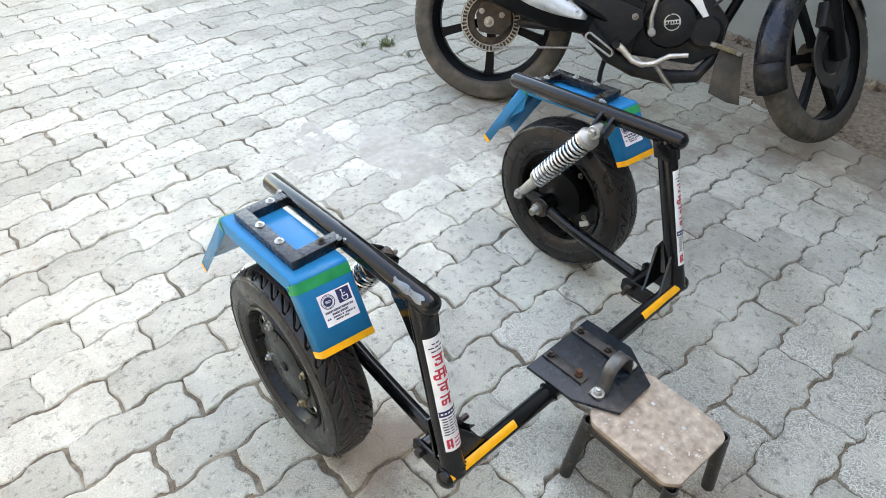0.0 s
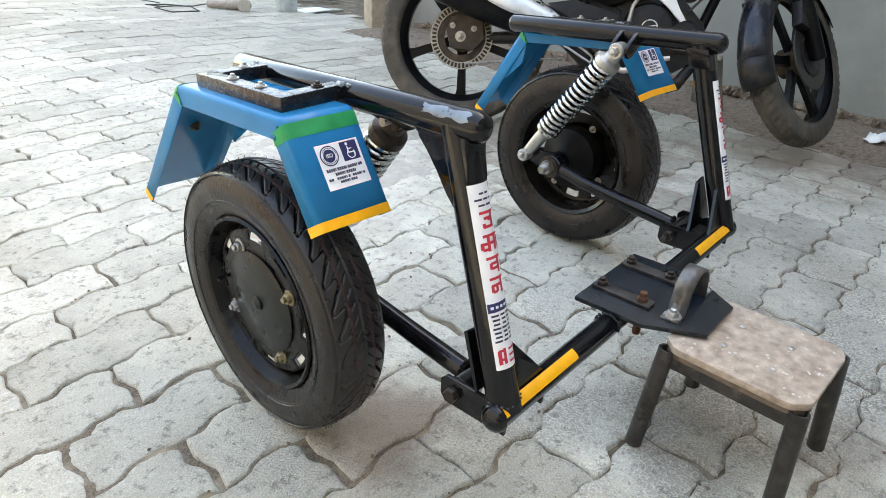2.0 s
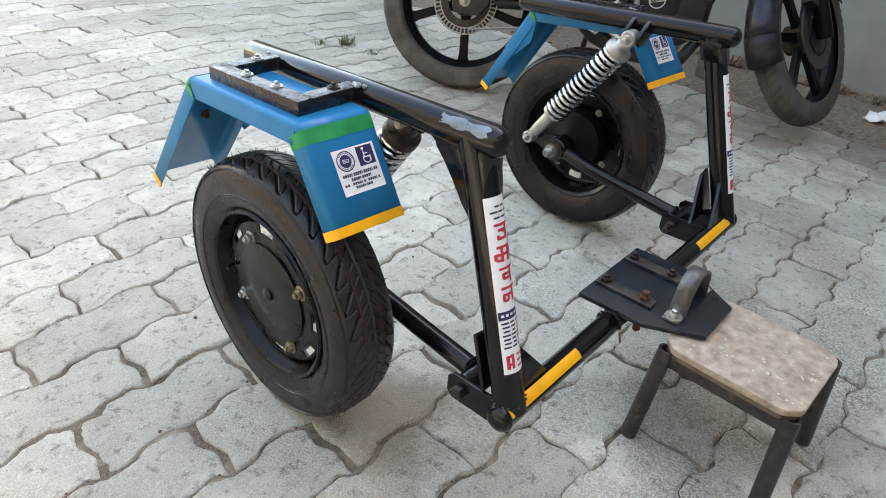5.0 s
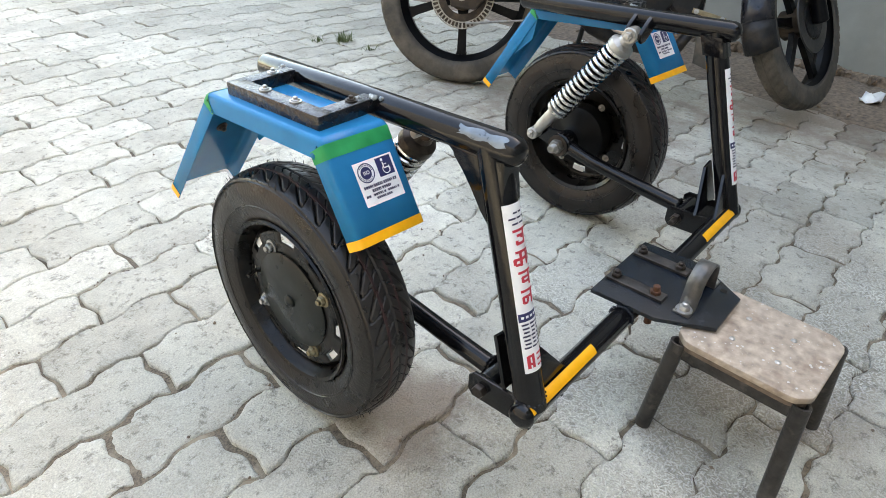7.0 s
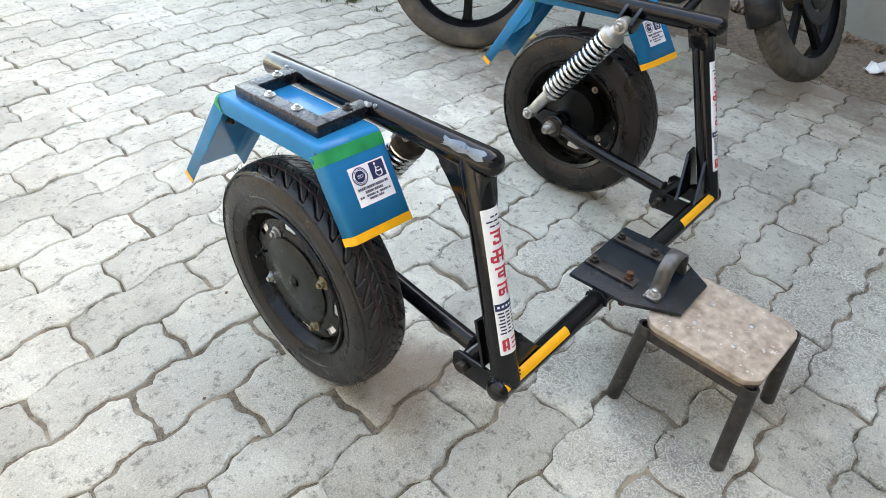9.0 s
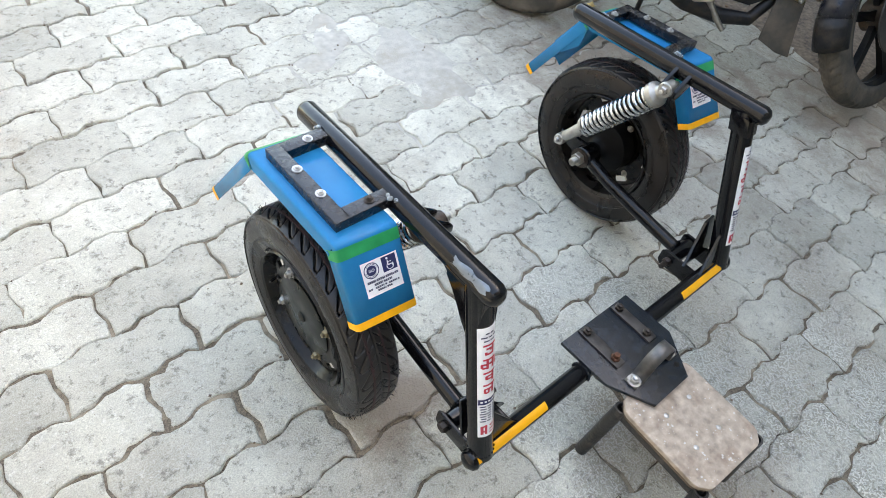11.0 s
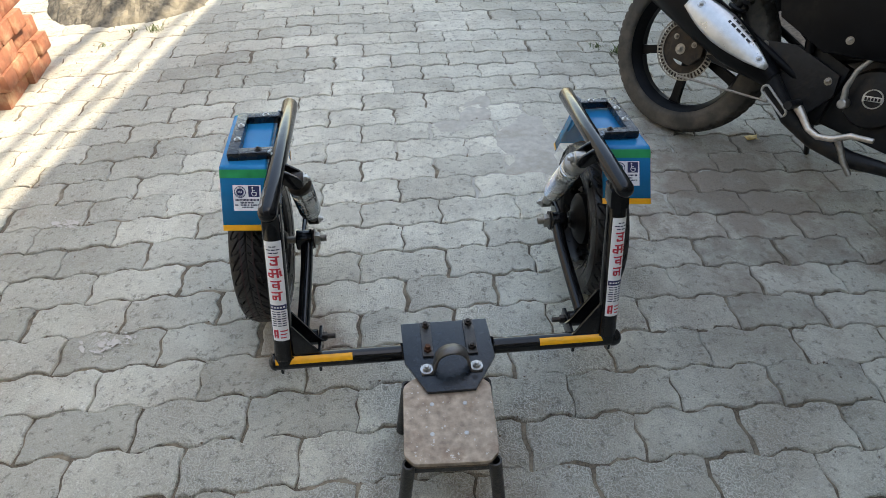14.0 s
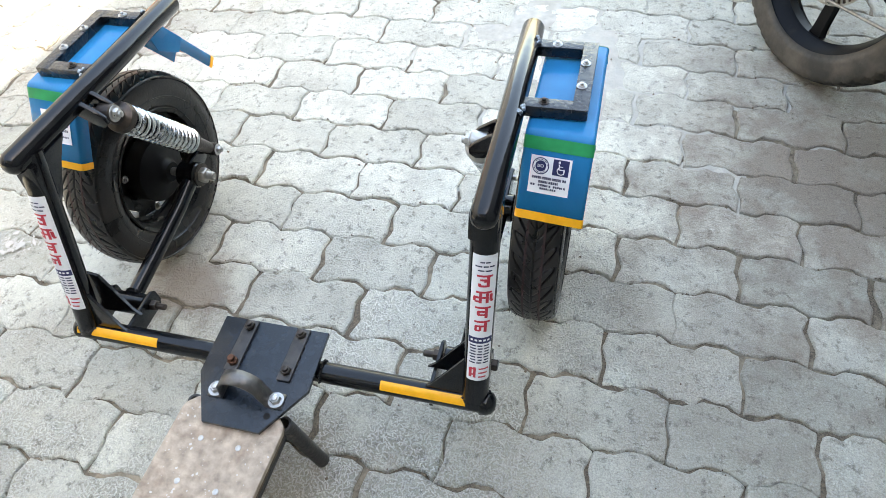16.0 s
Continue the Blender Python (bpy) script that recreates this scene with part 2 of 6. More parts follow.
m_hubblack = material("satin_black_hub", (0.0042, 0.0040, 0.0040), 0.5, vary=0.4, scale=30, bump=0.25, bump_scale=60, spec=0.12)
m_cap = material("dark_green_cap", (0.0065, 0.0082, 0.0070), 0.32, spec=0.3, vary=0.3, scale=25, bump=0.15, bump_scale=50)
m_zinc = material("zinc_bolt", (0.45, 0.44, 0.42), 0.36, 0.9, vary=0.2, scale=120, bump=0.3)
m_brass = material("yellow_zinc_nut", (0.30, 0.25, 0.16), 0.5, 0.9, vary=0.3, scale=120, bump=0.3)
m_rust = material("rusty_bolt", (0.095, 0.038, 0.020), 0.8, 0.3, vary=0.5, scale=150, bump=0.8)
m_darkbolt = material("oiled_bolt", (0.05, 0.04, 0.034), 0.4, 0.7, vary=0.4, scale=120, bump=0.4)
m_steel = material("dull_steel", (0.30, 0.28, 0.25), 0.4, 0.9, vary=0.35, scale=90, bump=0.4)
m_chrome = material("spring_chrome", (0.58, 0.60, 0.61), 0.20, 1.0, vary=0.1, scale=60)
m_alu = material("cast_alloy", (0.40, 0.39, 0.365), 0.45, 0.85, vary=0.2, scale=80, bump=0.4)
m_blue = material("blue_metal_paint", (0.0, 0.170, 0.375), 0.22, 0.0, vary=0.14, scale=14, bump=0.12, bump_scale=30, rough_vary=0.05, spec=0.16, coat=0.05)
m_green = material("green_tape", (0.0, 0.26, 0.085), 0.45, spec=0.25, vary=0.2, scale=40)
m_yellow = material("yellow_tape", (0.90, 0.40, 0.012), 0.4, vary=0.1, scale=60)
m_white = material("white_vinyl", (0.80, 0.80, 0.80), 0.35, vary=0.04, scale=40)
m_red = material("red_print", (0.52, 0.03, 0.05), 0.4, vary=0.05, scale=40)
m_navy = material("navy_print", (0.014, 0.018, 0.085), 0.4, vary=0.05, scale=40)
m_ink = material("dark_print", (0.03, 0.03, 0.07), 0.4, vary=0.05, scale=40)
m_tail = material("red_reflector", (0.45, 0.015, 0.015), 0.25, vary=0.1, scale=40)
m_wood = material("weathered_board", (0.375, 0.295, 0.225), 0.8, vary=0.42, scale=60, bump=1.0, bump_scale=120, noise_detail=10,
                  stain=(0.195, 0.120, 0.082), stain_scale=26, stain_lo=0.50, stain_hi=0.86)
m_oldboard = material("dark_board_edge", (0.13, 0.092, 0.066), 0.9, vary=0.5, scale=70, bump=1.0, bump_scale=160)
m_splash = material("paint_splash", (0.52, 0.48, 0.43), 0.8, vary=0.1, scale=60)
m_legs = material("worn_black_tube", (0.036, 0.032, 0.029), 0.42, 0.3, vary=0.6, scale=45, bump=0.5, bump_scale=150,
                  stain=(0.115, 0.098, 0.082), stain_scale=30, stain_lo=0.55, stain_hi=0.75)
m_dustyrubber = material("dusty_rubber", (0.048, 0.042, 0.034), 0.85, vary=0.35, scale=18, bump=0.4, bump_scale=160,
                         stain=(0.135, 0.112, 0.086), stain_scale=6, stain_lo=0.47, stain_hi=0.7)
m_bikeblack = material("bike_black_plastic", (0.0036, 0.0038, 0.0046), 0.38, spec=0.13, vary=0.3, scale=16, bump=0.12, bump_scale=60,
                       stain=(0.022, 0.019, 0.015), stain_scale=8, stain_lo=0.55, stain_hi=0.8)
m_flap = material("dusty_flap_rubber", (0.060, 0.055, 0.047), 0.85, vary=0.3, scale=20, bump=0.3, bump_scale=120,
                  stain=(0.13, 0.105, 0.08), stain_scale=9, stain_lo=0.45, stain_hi=0.7)
m_bikeblue = material("bike_navy_plastic", (0.0045, 0.0068, 0.0150), 0.26, vary=0.3, scale=16, coat=0.15, spec=0.3,
                      stain=(0.05, 0.046, 0.043), stain_scale=9, stain_lo=0.42, stain_hi=0.72)
m_engine = material("engine_black", (0.0110, 0.0110, 0.0118), 0.45, 0.0, spec=0.30, vary=0.4, scale=50, bump=0.5, bump_scale=120,
                    stain=(0.045, 0.033, 0.022), stain_scale=14, stain_lo=0.52, stain_hi=0.75)
m_pedal = material("rubbed_alloy", (0.66, 0.58, 0.50), 0.42, 0.8, vary=0.3, scale=60, bump=0.5, bump_scale=120)
m_shield = material("brushed_shield", (0.60, 0.60, 0.59), 0.35, 0.9, vary=0.15, scale=40, bump=0.2)
m_fork = material("fork_chrome", (0.8, 0.8, 0.8), 0.12, 1.0, vary=0.05, scale=40)
m_brick = material("red_clay_brick", (0.30, 0.115, 0.065), 0.9, vary=0.35, scale=25, bump=0.9, bump_scale=120, island="object",
                   stain=(0.45, 0.28, 0.17), stain_scale=12)
m_concrete = material("raw_concrete", (0.33, 0.27, 0.20), 0.95, vary=0.25, scale=20, bump=0.8, bump_scale=120)
m_greensteel = material("grey_green_steel", (0.07, 0.085, 0.08), 0.5, 0.2, vary=0.3, scale=30, bump=0.3)
m_tool = material("dusty_tool_plastic", (0.32, 0.27, 0.23), 0.7, vary=0.3, scale=50, bump=0.4)
m_cable = material("black_cable", (0.03, 0.028, 0.026), 0.6, vary=0.2, scale=60)
m_sack = material("brown_sack", (0.28, 0.21, 0.13), 0.95, vary=0.3, scale=30, bump=1.0, bump_scale=200)
m_maroon = material("maroon_drum", (0.10, 0.035, 0.04), 0.5, vary=0.3, scale=20, bump=0.3)
m_oldpipe = material("rusty_pipe", (0.13, 0.085, 0.075), 0.7, 0.3, vary=0.4, scale=60, bump=0.6)
m_paper = material("crumpled_paper", (0.72, 0.71, 0.68), 0.9, vary=0.08, scale=60, bump=0.4)
m_wrapper = material("yellow_wrapper", (0.62, 0.42, 0.16), 0.7, vary=0.4, scale=70, bump=0.4)
m_leaf = material("dry_green_weed", (0.09, 0.12, 0.04), 0.8, vary=0.5, scale=50)
m_can = material("tin_can", (0.50, 0.55, 0.56), 0.45, 0.4, vary=0.2, scale=40)
m_sensor = material("dusty_sensor_ring", (0.34, 0.31, 0.26), 0.7, 0.2, vary=0.4, scale=50, bump=0.3)
m_gravel = material("gravel_heap", (0.115, 0.105, 0.085), 0.95, vary=0.7, scale=60, bump=1.0, bump_scale=70,
                    stain=(0.26, 0.23, 0.17), stain_scale=5, stain_lo=0.5, stain_hi=0.68)
m_hubdirt = material("muddy_hub", (0.040, 0.028, 0.019), 0.8, vary=0.6, scale=40, bump=0.8, bump_scale=90,
                     stain=(0.09, 0.06, 0.04), stain_scale=22, stain_lo=0.5, stain_hi=0.7)
m_disc = material("worn_disc_steel", (0.05, 0.047, 0.045), 0.5, 0.5, vary=0.3, scale=60, bump=0.2)

# ---- mesh tools ----


def part(name, bm, mat, parent=None, label="", sharp=38, thick=0.0):
    """Links a bmesh as one mesh object under a thing or a part."""
    bm.normal_update()
    lim = radians(sharp)
    for f in bm.faces:
        f.smooth = True
    for e in bm.edges:
        if len(e.link_faces) == 2 and e.calc_face_angle(0) > lim:
            e.smooth = False
    me = bpy.data.meshes.new(name)
    bm.to_mesh(me)
    bm.free()
    me.materials.append(mat)
    ob = new(name, me)
    ob.parent = parent
    if label:
        ob["label"] = label
    if thick:
        s = ob.modifiers.new("thickness", "SOLIDIFY")
        s.thickness, s.offset = thick, -1
    return ob


def thing(name, label, category, group="", kind="", m=None):
    ob = new(name)
    ob.empty_display_size = 0.05
    if m is not None:
        ob.matrix_basis = m
    return tagged(ob, label, category, group, kind)


def basis(axis):
    a = Vector(axis).normalized()
    u = a.cross(Vector((0, 0, 1)) if abs(a.z) < 0.9 else Vector((1, 0, 0))).normalized()
    return a, u, a.cross(u)


def lathe(bm, profile, at, axis, seg=32, a0=0.0, a1=360.0):
    """Turns (radius, height) pairs round an axis."""
    a, u, v = basis(axis)
    full = abs(a1 - a0) >= 360
    n = seg if full else seg + 1
    rings = []
    for r, h in profile:
        if r < 1e-6:
            rings.append([bm.verts.new(Vector(at) + a * h)])
            continue
        ring = []
        for i in range(n):
            t = radians(a0 + (a1 - a0) * i / seg)
            ring.append(bm.verts.new(Vector(at) + a * h + (u * math.cos(t) + v * math.sin(t)) * r))
        rings.append(ring)
    for p, q in zip(rings, rings[1:]):
        for i in range(seg):
            j = (i + 1) % n
            if len(p) == 1 and len(q) == 1:
                continue
            if len(p) == 1:
                bm.faces.new((p[0], q[i], q[j]))
            elif len(q) == 1:
                bm.faces.new((p[i], q[0], p[j]))
            else:
                bm.faces.new((p[i], q[i], q[j], p[j]))
    return bm


def cyl(bm, a, b, r, seg=20, r2=None, edge=0.0):
    a, b = Vector(a), Vector(b)
    h = (b - a).length
    r2 = r if r2 is None else r2
    e = min(edge, r * 0.6, h * 0.4)
    prof = [(0, 0), (r - e, 0), (r, e), (r2, h - e), (r2 - e, h), (0, h)] if e else [(0, 0), (r, 0), (r2, h), (0, h)]
    return lathe(bm, prof, a, b - a, seg)


def tube(bm, pts, r, seg=12, caps=True, closed=False):
    """A pipe along points; r is one radius or one for each point."""
    pts = [Vector(p) for p in pts]
    n = len(pts)
    rs = r if isinstance(r, (list, tuple)) else [r] * n
    rings, u = [], None
    for i, p in enumerate(pts):
        if closed:
            d = (pts[(i + 1) % n] - pts[i - 1]).normalized()
        else:
            d = (pts[min(i + 1, n - 1)] - pts[max(i - 1, 0)]).normalized()
        u = basis(d)[1] if u is None else (u - d * u.dot(d)).normalized()
        v = d.cross(u)
        rings.append([bm.verts.new(p + (u * math.cos(2 * math.pi * k / seg) + v * math.sin(2 * math.pi * k / seg)) * rs[i]) for k in range(seg)])
    pairs = list(zip(rings, rings[1:])) + ([(rings[-1], rings[0])] if closed else [])
    for p, q in pairs:
        for k in range(seg):
            bm.faces.new((p[k], q[k], q[(k + 1) % seg], p[(k + 1) % seg]))
    if caps and not closed:
        bm.faces.new(rings[0])
        bm.faces.new(list(reversed(rings[-1])))
    return bm


def box(bm, c, size, m=None, bevel=0.0):
    hx, hy, hz = (s / 2 for s in size)
    m = m or Matrix.Identity(4)
    vs = [bm.verts.new(m @ (Vector(c) + Vector((sx * hx, sy * hy, sz * hz)))) for sx in (-1, 1) for sy in (-1, 1) for sz in (-1, 1)]
    fs = [bm.faces.new([vs[i] for i in q]) for q in ((0, 1, 3, 2), (4, 6, 7, 5), (0, 4, 5, 1), (2, 3, 7, 6), (0, 2, 6, 4), (1, 5, 7, 3))]
    if bevel:
        es = list({e for f in fs for e in f.edges})
        bmesh.ops.bevel(bm, geom=es, offset=bevel, segments=2, affect="EDGES", profile=0.6)
    return bm


def prism(bm, pts, o, u, v, t, bevel=0.0):
    """A plate: 2D points on the axes u and v from o, t thick on both sides of that plane."""
    o, u, v = Vector(o), Vector(u), Vector(v)
    w = u.cross(v).normalized() * t / 2
    lo = [bm.verts.new(o + u * x + v * y - w) for x, y in pts]
    hi = [bm.verts.new(o + u * x + v * y + w) for x, y in pts]
    fs = [bm.faces.new(list(reversed(lo))), bm.faces.new(hi)]
    n = len(pts)
    for i in range(n):
        fs.append(bm.faces.new((lo[i], lo[(i + 1) % n], hi[(i + 1) % n], hi[i])))
    if bevel:
        es = [e for f in fs[:2] for e in f.edges]
        bmesh.ops.bevel(bm, geom=es, offset=bevel, segments=2, affect="EDGES", profile=0.6)
    return bm


def bolt(bm, p, axis, r=0.007, h=0.006, washer=True):
    a = Vector(axis).normalized()
    p = Vector(p)
    if washer:
        cyl(bm, p, p + a * 0.0016, r * 1.45, 16)
    lathe(bm, [(r, 0.001), (r, h * 0.8), (r * 0.85, h), (0, h)], p, a, 6)
    lathe(bm, [(r * 0.55, h), (r * 0.55, h + r * 0.5), (r * 0.4, h + r * 0.6), (0, h + r * 0.6)], p, a, 10)
    return bm


def patch(bm, a, axis, toward, r, half, s0, s1, seg=8, mid=0.0):
    """A strip that hugs a pipe: from s0 to s1 metres along the axis, half degrees to each side of the way `toward`."""
    d = Vector(axis).normalized()
    t = Vector(toward)
    t = (t - d * t.dot(d)).normalized()
    w = d.cross(t)
    rows = []
    for s in (s0, s1):
        row = []
        for i in range(seg + 1):
            g = radians(mid - half + 2 * half * i / seg)
            row.append(bm.verts.new(Vector(a) + d * s + (t * math.cos(g) + w * math.sin(g)) * r))
        rows.append(row)
    for i in range(seg):
        bm.faces.new((rows[0][i], rows[0][i + 1], rows[1][i + 1], rows[1][i]))
    return bm


def quad(bm, o, u, v, x0, y0, x1, y1):
    o, u, v = Vector(o), Vector(u), Vector(v)
    bm.faces.new([bm.verts.new(o + u * x + v * y) for x, y in ((x0, y0), (x1, y0), (x1, y1), (x0, y1))])
    return bm


def disc(bm, o, u, v, cx, cy, r0, r1, a0=0, a1=360, seg=28):
    o, u, v = Vector(o), Vector(u), Vector(v)
    pa = [o + u * (cx + r0 * math.cos(radians(a0 + (a1 - a0) * i / seg))) + v * (cy + r0 * math.sin(radians(a0 + (a1 - a0) * i / seg))) for i in range(seg + 1)]
    pb = [o + u * (cx + r1 * math.cos(radians(a0 + (a1 - a0) * i / seg))) + v * (cy + r1 * math.sin(radians(a0 + (a1 - a0) * i / seg))) for i in range(seg + 1)]
    va, vb = [bm.verts.new(p) for p in pa], [bm.verts.new(p) for p in pb]
    for i in range(seg):
        bm.faces.new((va[i], vb[i], vb[i + 1], va[i + 1]))
    return bm


def grid_mesh(name, verts, faces, mat, parent=None, smooth=True, label=""):
    me = bpy.data.meshes.new(name)
    me.from_pydata(verts, [], faces)
    me.polygons.foreach_set("use_smooth", [smooth] * len(me.polygons))
    me.materials.append(mat)
    me.update()
    ob = new(name, me)
    ob.parent = parent
    if label:
        ob["label"] = label
    return ob


B = bmesh.new


def gz(x):
    """Height of the paving: level in the middle of the yard, falling gently to both sides."""
    return -0.055 * max(0.0, math.sqrt(min(abs(x), 4.0) ** 2 + 0.1225) - 0.57)

# ---- ground and walls ----
bm = B()
xs = [-300, -20, -8, -4] + [-3.6 + 0.3 * k for k in range(25)] + [4, 8, 20, 300]
vs = [[bm.verts.new((x, y, gz(x) - 0.0145)) for x in xs] for y in (-300, -8, 9, 300)]
for r0, r1 in zip(vs, vs[1:]):
    for i in range(len(xs) - 1):
        bm.faces.new((r0[i], r0[i + 1], r1[i + 1], r1[i]))
ground = tagged(part("ground", bm, m_soil), "bare brown soil under and beyond the paving", "ground", kind="structure")

WALL_A, WALL_B = Vector((2.06, -9.0, 0)), Vector((2.517, 3.02, 0))
wdir = (WALL_B - WALL_A).normalized()
wn_ = Vector((wdir.y, -wdir.x, 0))
wlen = (WALL_B - WALL_A).length
bm = B()
mw = Matrix(((wdir.x, wn_.x, 0, WALL_A.x), (wdir.y, wn_.y, 0, WALL_A.y), (0, 0, 1, 0), (0, 0, 0, 1)))
box(bm, (wlen / 2, 0.13, 1.85), (wlen, 0.26, 4.16), mw, 0.01)
tagged(part("wall_east", bm, m_wall), "grey cement-plastered wall beside the yard", "wall", kind="structure")
# the wall steps back beyond its end
bm = B()
box(bm, (3.32, 2.89, 1.85), (1.08, 0.24, 4.16), None, 0.01)
tagged(part("wall_return", bm, m_wall), "grey plastered return of the yard wall", "wall", kind="structure")
bm = B()
box(bm, (4.08, 3.89, 1.84), (0.26, 2.26, 4.12), None, 0.01)
tagged(part("wall_far", bm, m_wall), "grey plastered wall standing further back", "wall", kind="structure")
bm = B()
box(bm, (4.08, 7.4, 0.72), (0.22, 4.76, 1.84), None, 0.01)
tagged(part("wall_low", bm, m_wall), "lower grey plastered wall running on from the far wall", "wall", kind="structure")
bm = B()
box(bm, (7.5, 8.4, 1.2), (0.24, 9.2, 2.8), None, 0.01)
tagged(part("wall_back", bm, m_wall), "grey plastered boundary wall far behind", "wall", kind="structure")
# earth that fills the joints, higher in some places than in others
verts, faces = [], []
nx, ny = 190, 230
for i in range(nx + 1):
    for j in range(ny + 1):
        x, y = -2.3 + 4.55 * i / nx, -1.0 + 5.4 * j / ny
        h = -0.0055 + 0.0050 * noise.noise(Vector((x * 3.2, y * 3.2, 4))) + 0.0045 * noise.noise(Vector((x * 13, y * 13, 7)))
        verts.append((x, y, gz(x) + max(-0.0115, min(-0.0050, h - 0.0014))))
for i in range(nx):
    for j in range(ny):
        a = i * (ny + 1) + j
        faces.append((a, a + ny + 1, a + ny + 2, a + 1))
tagged(grid_mesh("joint_earth", verts, faces, m_soil), "brown earth and grit in the joints of the paving", "earth", kind="stuff")
# broken rubble along the foot of the wall
rng = random.Random(21)
bm = B()
for k in range(520):
    x = wlen - 0.2 - rng.uniform(0, 6.5)
    r = rng.choice((0.008, 0.012, 0.016, 0.020, 0.028))
    p = mw @ Vector((x, -rng.uniform(0.0, 0.04), 0))
    p.z = gz(p.x) + rng.uniform(0.0, 0.050)
    q = bmesh.ops.create_icosphere(bm, subdivisions=1, radius=r, matrix=Matrix.Translation(p) @ Euler((rng.random() * 3, rng.random() * 3, rng.random() * 3)).to_matrix().to_4x4() @ Matrix.Diagonal((1.4, 0.8, 0.7, 1)))
    for v in q["verts"]:
        v.co += Vector((rng.uniform(-1, 1), rng.uniform(-1, 1), rng.uniform(-1, 1))) * r * 0.34
for k in range(420):
    x = wlen - 0.2 - rng.uniform(0, 6.5)
    r = rng.choice((0.003, 0.004, 0.006, 0.009))
    p = mw @ Vector((x, -rng.uniform(0.04, 0.58), 0))
    p.z = gz(p.x) + rng.uniform(0.002, 0.012)
    q = bmesh.ops.create_icosphere(bm, subdivisions=1, radius=r, matrix=Matrix.Translation(p) @ Matrix.Diagonal((1.4, 0.9, 0.7, 1)))
    for v in q["verts"]:
        v.co += Vector((rng.uniform(-1, 1), rng.uniform(-1, 1), rng.uniform(-1, 1))) * r * 0.3
# ragged mortar ledge at the very foot
ledge = []
for i in range(261):
    x = wlen - 0.1 - 6.6 * i / 260
    h = 0.052 + 0.022 * noise.noise(Vector((x * 9, 0, 3))) + 0.012 * noise.noise(Vector((x * 31, 0, 8)))
    o = 0.022 + 0.014 * noise.noise(Vector((x * 13, 2, 3)))
    base = mw @ Vector((x, 0, 0))
    g = gz(base.x)
    ledge.append([bm.verts.new(Vector((w.x, w.y, z))) for w, z in ((mw @ Vector((x, 0.01, 0)), g + h + 0.004), (mw @ Vector((x, -o * 0.5, 0)), g + h), (mw @ Vector((x, -o, 0)), g + h * 0.55), (mw @ Vector((x, -o * 1.3, 0)), g - 0.03))])
for p, q in zip(ledge, ledge[1:]):
    for k in range(3):
        bm.faces.new((p[k], p[k + 1], q[k + 1], q[k]))
tagged(part("wall_rubble", bm, m_rubble, sharp=12), "broken brown mortar and stones along the wall foot", "rubble", kind="stuff")
# trodden earth strip in front of the wall
verts, faces = [], []
nx, ny = 120, 14
for i in range(nx + 1):
    for j in range(ny + 1):
        x = wlen - 7.0 + 7.0 * i / nx
        y = -0.68 * j / ny
        edge = 1 - j / ny
        h = 0.016 * edge + 0.016 * (noise.noise(Vector((x * 2.2, y * 4, 0.3))) + 0.5 * noise.noise(Vector((x * 9, y * 9, 1.3)))) * (0.4 + edge) - 0.010 + 0.014 * min(1.0, 3 * edge)
        w = mw @ Vector((x, y, 0))
        verts.append((w.x, w.y, gz(w.x) + h))
for i in range(nx):
    for j in range(ny):
        a = i * (ny + 1) + j
        faces.append((a, a + 1, a + ny + 2, a + ny + 1))
tagged(grid_mesh("earth_strip", verts, faces, m_rubble), "strip of loose brown earth along the wall foot", "earth", kind="structure")
# blown dust that fills the joints in the middle of the yard
verts, faces = [], []
nx, ny = 90, 70
for i in range(nx + 1):
    for j in range(ny + 1):
        x, y = -0.15 + 1.2 * i / nx, 0.6 + 1.05 * j / ny
        d = math.hypot((x - 0.44) / 0.44, (y - 1.13 + 0.2 * (x - 0.44)) / 0.36)
        h = 0.0026 - 0.0085 * d + 0.0065 * noise.noise(Vector((x * 6, y * 6, 2))) + 0.002 * noise.noise(Vector((x * 21, y * 21, 5)))
        verts.append((x, y, gz(x) + max(-0.010, min(0.0012, h))))
for i in range(nx):
    for j in range(ny):
        a = i * (ny + 1) + j
        faces.append((a, a + ny + 1, a + ny + 2, a + 1))
tagged(grid_mesh("dust_patch", verts, faces, m_sand), "pale dust filling the joints between the pavers", "dust", kind="stuff")

# unseen slab added over the wall side and near end to shade the paving
bm = B()
EDGE0 = -9.0
pts = [(2.54, 3.2), (3.89, 4.58), (4.40, 4.40), (5.10, 4.77), (5.71, 5.52), (5.8, 8.0), (7.7, 8.0), (7.7, EDGE0), (-3.2, EDGE0), (-3.2, -2.3), (1.70, -2.3), (1.82, -0.3), (1.93, 0.29), (2.06, 0.94), (2.24, 1.79)]
prism(bm, pts, (0, 0, 4.0), (1, 0, 0), (0, 1, 0), 0.12, 0.005)
tagged(part("shade_slab", bm, m_bouncewhite), "unseen white slab over the near end and side, added to shape the light", "roof slab", kind="structure")
